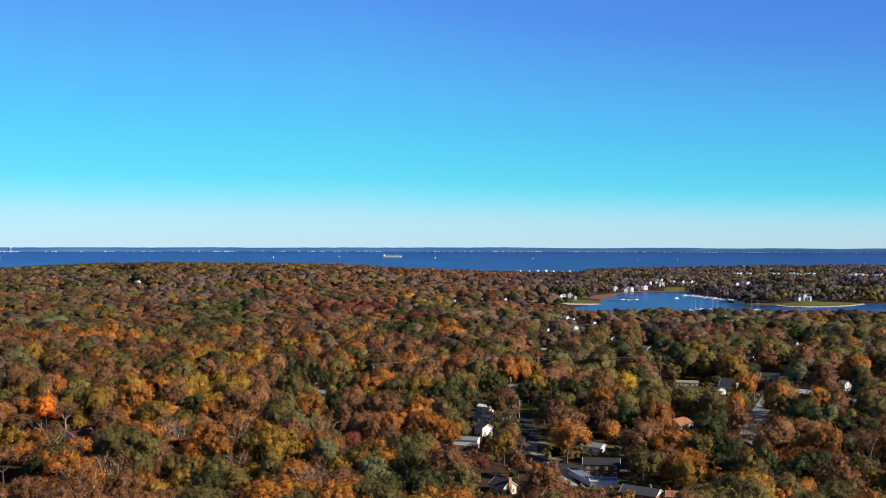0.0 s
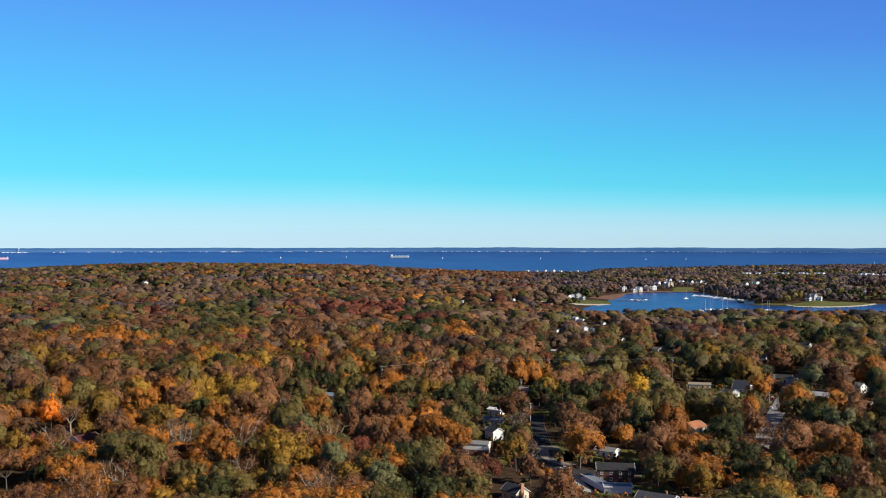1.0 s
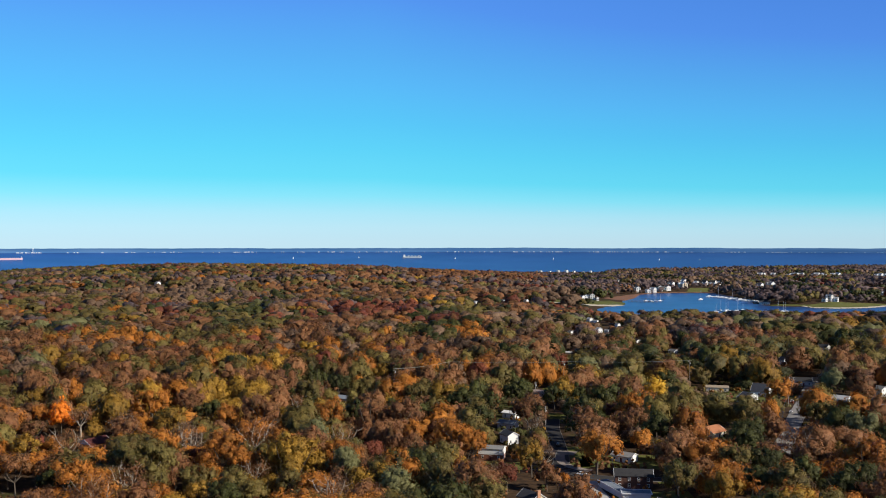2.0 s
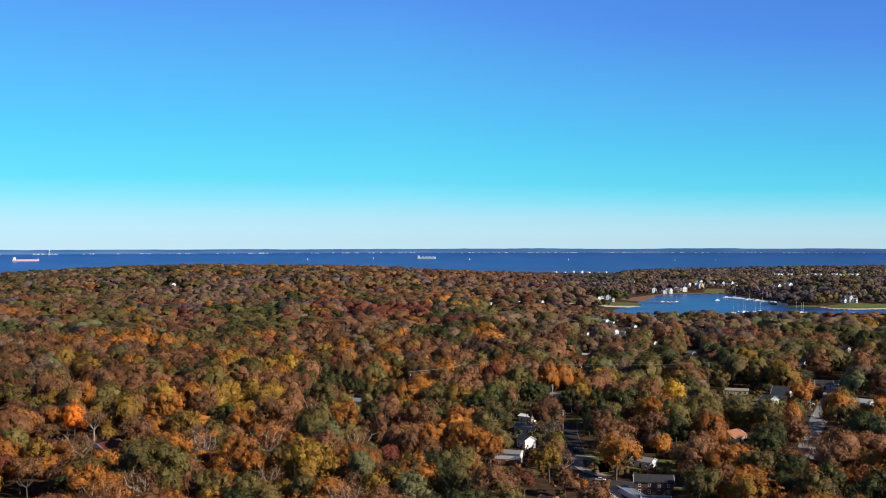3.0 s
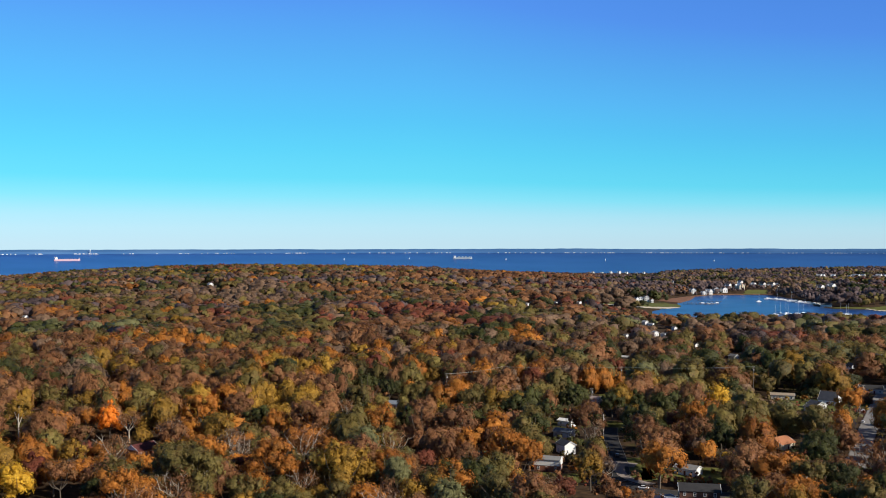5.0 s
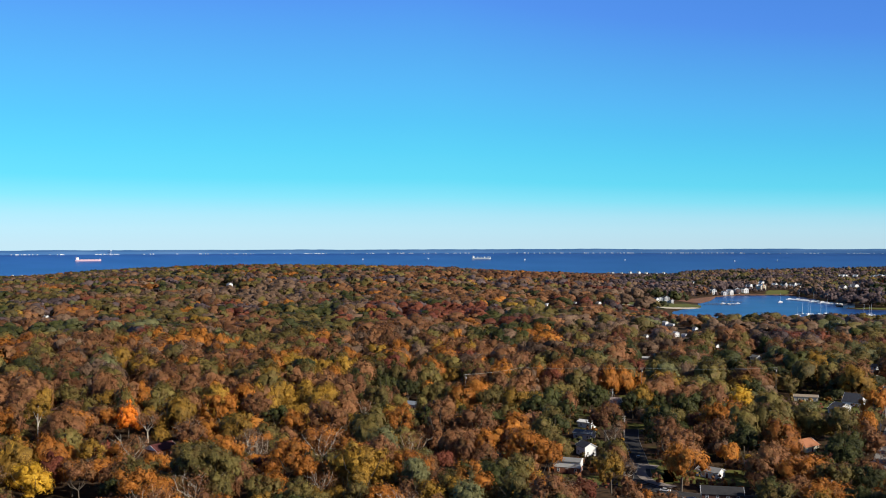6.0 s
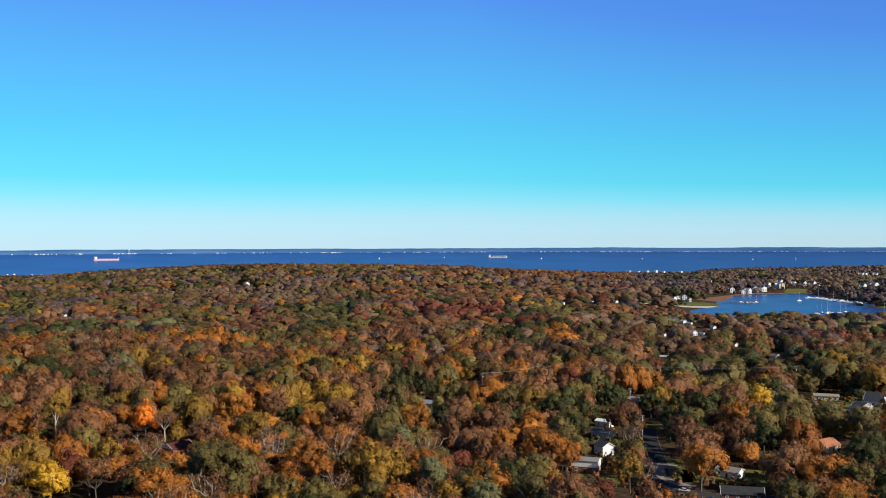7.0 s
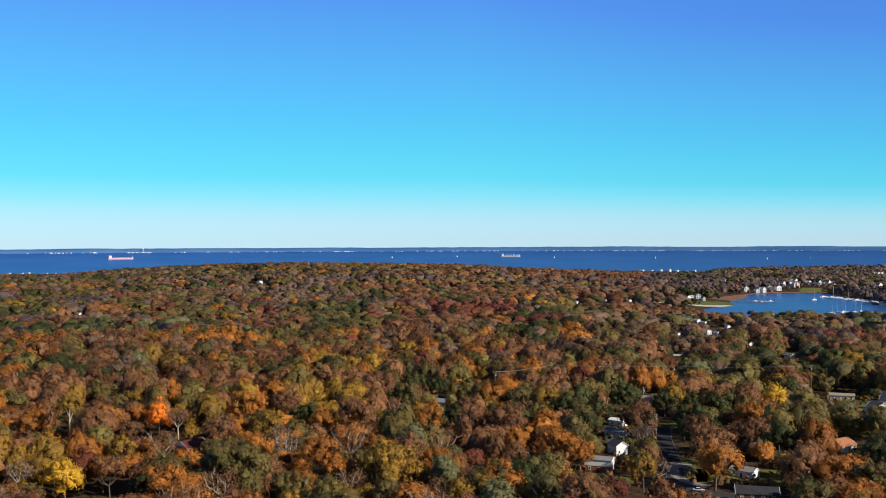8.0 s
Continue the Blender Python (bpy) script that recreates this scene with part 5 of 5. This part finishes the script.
def dock(x, y, turn, length, label="weathered wooden dock on piles"):
    root = new("dock")
    root.matrix_world = pose(x, y, 0, 0, 0, turn)
    part("deck", boxed(length / 2, 0, 1.1, length, 2.4, 0.25), WOOD, root)
    for i in range(int(length // 8) + 1):
        for s in (-1.1, 1.1):
            bm = bmesh.new()
            bmesh.ops.create_cone(bm, cap_ends=True, segments=6, radius1=0.2, radius2=0.18, depth=5, matrix=Matrix.Translation((i * 8, s, -0.4)))
            part("pile", bm, WOOD, root)
    return tagged(root, label, "dock", "docks in the creek")


def boat(x, y, turn, length, mast, sea=0.0, sail=False, label="white moored sailing boat with bare mast"):
    root = new("sailboat" if mast else "motorboat")
    root.matrix_world = pose(x, y, sea, 0, 0, turn)
    half, beam = length / 2, length * 0.15
    bm = bmesh.new()
    rings = []
    for u, w in ((-1, 0.7), (-0.5, 1.0), (0.1, 1.0), (0.65, 0.62), (1, 0.04)):
        rings.append([bm.verts.new((u * half, s * beam * w * q, z)) for s, q, z in ((-1, 1, length * 0.11), (-1, 0.6, -0.3), (1, 0.6, -0.3), (1, 1, length * 0.11))])
    for p, q in zip(rings, rings[1:]):
        for i in range(4):
            bm.faces.new((p[i], p[(i + 1) % 4], q[(i + 1) % 4], q[i]))
    bm.faces.new(rings[0][::-1])
    bm.faces.new(rings[-1])
    bmesh.ops.recalc_face_normals(bm, faces=bm.faces)
    part("hull", bm, HULL, root)
    part("cabin", boxed(-half * 0.1, 0, length * 0.15, length * 0.4, beam * 1.1, length * 0.1), HULL if mast else TRIM, root)
    if mast:
        tall = length * 1.3
        bm = bmesh.new()
        bmesh.ops.create_cone(bm, cap_ends=True, segments=6, radius1=0.16, radius2=0.10, depth=tall, matrix=Matrix.Translation((half * 0.15, 0, tall / 2 + length * 0.1)))
        m = part("mast", bm, ALLOY, root)
        part("spreader", boxed(half * 0.15, 0, tall * 0.65, 0.1, beam * 1.2, 0.1), ALLOY, m)
        part("boom", boxed(-half * 0.3, 0, length * 0.26, half * 0.95, 0.3, 0.3), BLUE_COVER, root, "boom with blue sail cover")
        if sail:
            for name, x0, x1, top in (("mainsail", half * 0.1, -half * 0.8, 0.95), ("jib", half * 0.2, half * 0.95, 0.8)):
                bm = bmesh.new()
                pts = [(x0, 0, length * 0.28), (x1, 0.3, length * 0.25), (x0, 0, tall * top)]
                for s in (0, 1):
                    bm.faces.new([bm.verts.new((p[0], p[1] + 0.06 * s, p[2])) for p in (pts if s else pts[::-1])])
                part(name, bm, SAIL, root, "white sail")
    else:
        part("windscreen", boxed(half * 0.12, 0, length * 0.2, 0.1, beam * 1.0, length * 0.06), GLASS, root)
    return tagged(root, label, "boat", "boats")


dock(506, 1990, -76, 205)
for i in range(24):
    u = i / 23
    boat(497 + 47 * u + (i % 2) * 14 + float(rng.uniform(-2, 2)), 1985 - 188 * u, float(rng.uniform(-20, 20)), float(rng.uniform(12, 17)), i % 6 == 1, label="white boat moored at the long dock")
for dx, dy, tn, ln in ((300, 1812, -25, 55), (312, 1842, -20, 60), (345, 1915, -40, 50), (370, 1500, 60, 60), (400, 1500, 60, 70), (440, 1490, 60, 60)):
    dock(dx, dy, tn, ln)
for bx, by, ln, mast in ((340, 1845, 11, 0), (348, 1832, 10, 0), (357, 1838, 9, 0), (368, 1850, 9, 1), (456, 1893, 13, 1), (412, 1578, 13, 1), (419, 1570, 15, 1),
                         (426, 1585, 12, 1), (438, 1572, 14, 1), (400, 1560, 11, 1), (452, 1590, 12, 1), (503, 1570, 13, 1), (509, 1562, 12, 1), (516, 1575, 13, 1), (590, 1560, 10, 0)):
    boat(bx, by, float(rng.uniform(-60, 60)), ln, bool(mast), label="white sailing boat with bare mast in the creek" if mast else "white motorboat moored in the creek")
boathouse = house(536, 1745, -20, 18, 10, 4.2, 30, "pale", "slate", "grey boathouse at the end of the dock", "boathouse", name="boathouse", chimney=False)


def on_bay(bearing, below):
    """A place on the bay by its bearing and how far below eye level it lies, both in degrees."""
    inv = math.tan(radians(below)) / EYE_Z
    r = BAY + (FAR_SHORE - BAY) * (1 / BAY - inv) / (1 / BAY - 1 / 11000.0)
    a = radians(bearing)
    return r * math.sin(a), r * math.cos(a), float(sea_z(np.array(r)))


SHIP_RED = grainy("red_hull_paint", (0.50, 0.30, 0.34), (0.60, 0.42, 0.45), 0.02, 0.6, scale2=0.3)
SHIP_GREY = grainy("grey_hull_paint", (0.24, 0.29, 0.31), (0.38, 0.43, 0.45), 0.02, 0.6, scale2=0.3)


def ship(bearing, below, length, hull_mat, cranes, label):
    x, y, z = on_bay(bearing, below)
    root = new("cargo_ship")
    root.matrix_world = pose(x, y, z, 0, 0, -bearing + 4)
    half, beam, free = length / 2, length * 0.07, length * 0.06
    bm = bmesh.new()
    rings = []
    for u, w, up in ((-1, 0.8, 1.05), (-0.85, 1, 1), (0.8, 1, 1), (0.93, 0.6, 1.25), (1, 0.08, 1.35)):
        rings.append([bm.verts.new((u * half, s * beam * w, q)) for s, q in ((-1, free * up), (-1, -2), (1, -2), (1, free * up))])
    for p, q in zip(rings, rings[1:]):
        for i in range(4):
            bm.faces.new((p[i], p[(i + 1) % 4], q[(i + 1) % 4], q[i]))
    bm.faces.new(rings[0][::-1])
    bm.faces.new(rings[-1])
    bmesh.ops.recalc_face_normals(bm, faces=bm.faces)
    part("hull", bm, hull_mat, root)
    bm = bmesh.new()
    box(bm, -half * 0.82, 0, free + length * 0.035, length * 0.10, beam * 1.7, length * 0.07)
    box(bm, -half * 0.80, 0, free + length * 0.085, length * 0.06, beam * 2.0, length * 0.03)
    house_part = part("superstructure", bm, HULL, root, "white bridge superstructure")
    part("funnel", boxed(-half * 0.93, 0, free + length * 0.07, length * 0.03, beam * 0.5, length * 0.07), hull_mat, house_part)
    for i in range(5):
        part("hatch", boxed(-half * 0.5 + i * half * 0.28, 0, free + length * 0.006, half * 0.22, beam * 1.3, length * 0.014), hull_mat if not cranes else SHIP_GREY, root)
    for i in range(cranes):
        u = -half * 0.4 + i * half * 0.36
        bm = bmesh.new()
        box(bm, u, 0, free + length * 0.03, length * 0.022, beam * 0.5, length * 0.06)
        box(bm, u + length * 0.035, 0, free + length * 0.045, length * 0.08, beam * 0.25, length * 0.012)
        part("crane", bm, HULL, root, "white deck crane")
    bm = bmesh.new()
    bmesh.ops.create_cone(bm, cap_ends=True, segments=6, radius1=0.6, radius2=0.4, depth=length * 0.08, matrix=Matrix.Translation((half * 0.92, 0, free * 1.2 + length * 0.04)))
    part("foremast", bm, HULL, root)
    return tagged(root, label, "ship", "ships at anchor")


ship(-3.5, 0.93, 86, SHIP_GREY, 4, "anchored grey cargo ship with white cranes")
ship(-26.2, 0.95, 102, SHIP_RED, 0, "anchored bulk carrier with faded red hull")
for bearing, below, ln in ((-10.6, 0.97, 6), (-6.7, 0.93, 5), (-0.9, 1.0, 6), (5.0, 1.02, 6), (11.2, 1.05, 5), (13.5, 1.02, 5), (23.6, 1.2, 9)):
    x, y, z = on_bay(bearing, below)
    boat(x, y, float(rng.uniform(20, 70)), ln, True, z, True, "small white sailing boat out on the bay")

# the blue of distance haze is put into this land's base colour
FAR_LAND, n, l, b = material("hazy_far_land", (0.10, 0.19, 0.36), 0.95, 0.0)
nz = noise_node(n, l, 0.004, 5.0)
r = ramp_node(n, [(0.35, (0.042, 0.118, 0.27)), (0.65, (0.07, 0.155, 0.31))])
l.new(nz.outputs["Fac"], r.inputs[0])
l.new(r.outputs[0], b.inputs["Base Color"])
angs = np.radians(np.linspace(-60, 60, 900))
base = float(sea_z(np.array(FAR_SHORE)))
low = np.stack([FAR_SHORE * np.sin(angs), FAR_SHORE * np.cos(angs), np.full(900, base - 2.0)], -1)
crest = 20 + 3 * patch(angs * 1000, angs * 0, 60, 1.5) + 1.2 * patch(angs * 1000, angs * 0, 9, 4.5)
step_back = np.stack([(FAR_SHORE + 12) * np.sin(angs), (FAR_SHORE + 12) * np.cos(angs), base + crest * 0.55], -1)
top = np.stack([(FAR_SHORE + 40) * np.sin(angs), (FAR_SHORE + 40) * np.cos(angs), base + crest], -1)
behind = np.stack([(FAR_SHORE + 90) * np.sin(angs), (FAR_SHORE + 90) * np.cos(angs), base + 0 * crest], -1)
v = np.vstack([low, step_back, top, behind])
i = np.arange(899)
f = np.vstack([np.stack([i + k * 900, i + 1 + k * 900, i + 1 + (k + 1) * 900, i + (k + 1) * 900], -1) for k in range(3)])
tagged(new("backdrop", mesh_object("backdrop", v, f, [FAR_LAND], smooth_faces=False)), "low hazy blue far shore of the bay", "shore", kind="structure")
bm = bmesh.new()
for k in range(620):
    a = radians(float(rng.uniform(-36, 30)))
    if noise.noise(Vector((a * 40, 0, 3))) + float(rng.uniform(-0.25, 0.25)) + 0.25 * a < -0.02:
        continue
    rr = FAR_SHORE - 4 + float(rng.uniform(0, 3))
    w, h = float(rng.uniform(2, 7)), float(rng.uniform(1.5, 4.0))
    box(bm, rr * math.sin(a), rr * math.cos(a), base + h / 2 - 0.5, w, 3, h, Matrix.Rotation(-a, 4, "Z"))
me = bpy.data.meshes.new("far_buildings")
bm.to_mesh(me)
bm.free()
me.materials.append(TRIM)
tagged(new("far_buildings", me), "scattered pale buildings along the far shore", "buildings", kind="stuff")
tower = new("water_tower")
a = radians(-25.0)
tower.matrix_world = pose(FAR_SHORE * math.sin(a), FAR_SHORE * math.cos(a), base + 4, 0, 0, 0)
tower.scale = (0.62, 0.62, 0.75)
bm = bmesh.new()
bmesh.ops.create_cone(bm, cap_ends=True, segments=10, radius1=1.6, radius2=1.2, depth=17, matrix=Matrix.Translation((0, 0, 8.5)))
part("shaft", bm, HULL, tower)
bm = bmesh.new()
bmesh.ops.create_uvsphere(bm, u_segments=12, v_segments=8, radius=4.5, matrix=Matrix.Translation((0, 0, 19)) @ Matrix.Diagonal((1, 1, 0.75, 1)))
part("tank", bm, HULL, tower)
tagged(tower, "white water tower on the far shore", "tower")
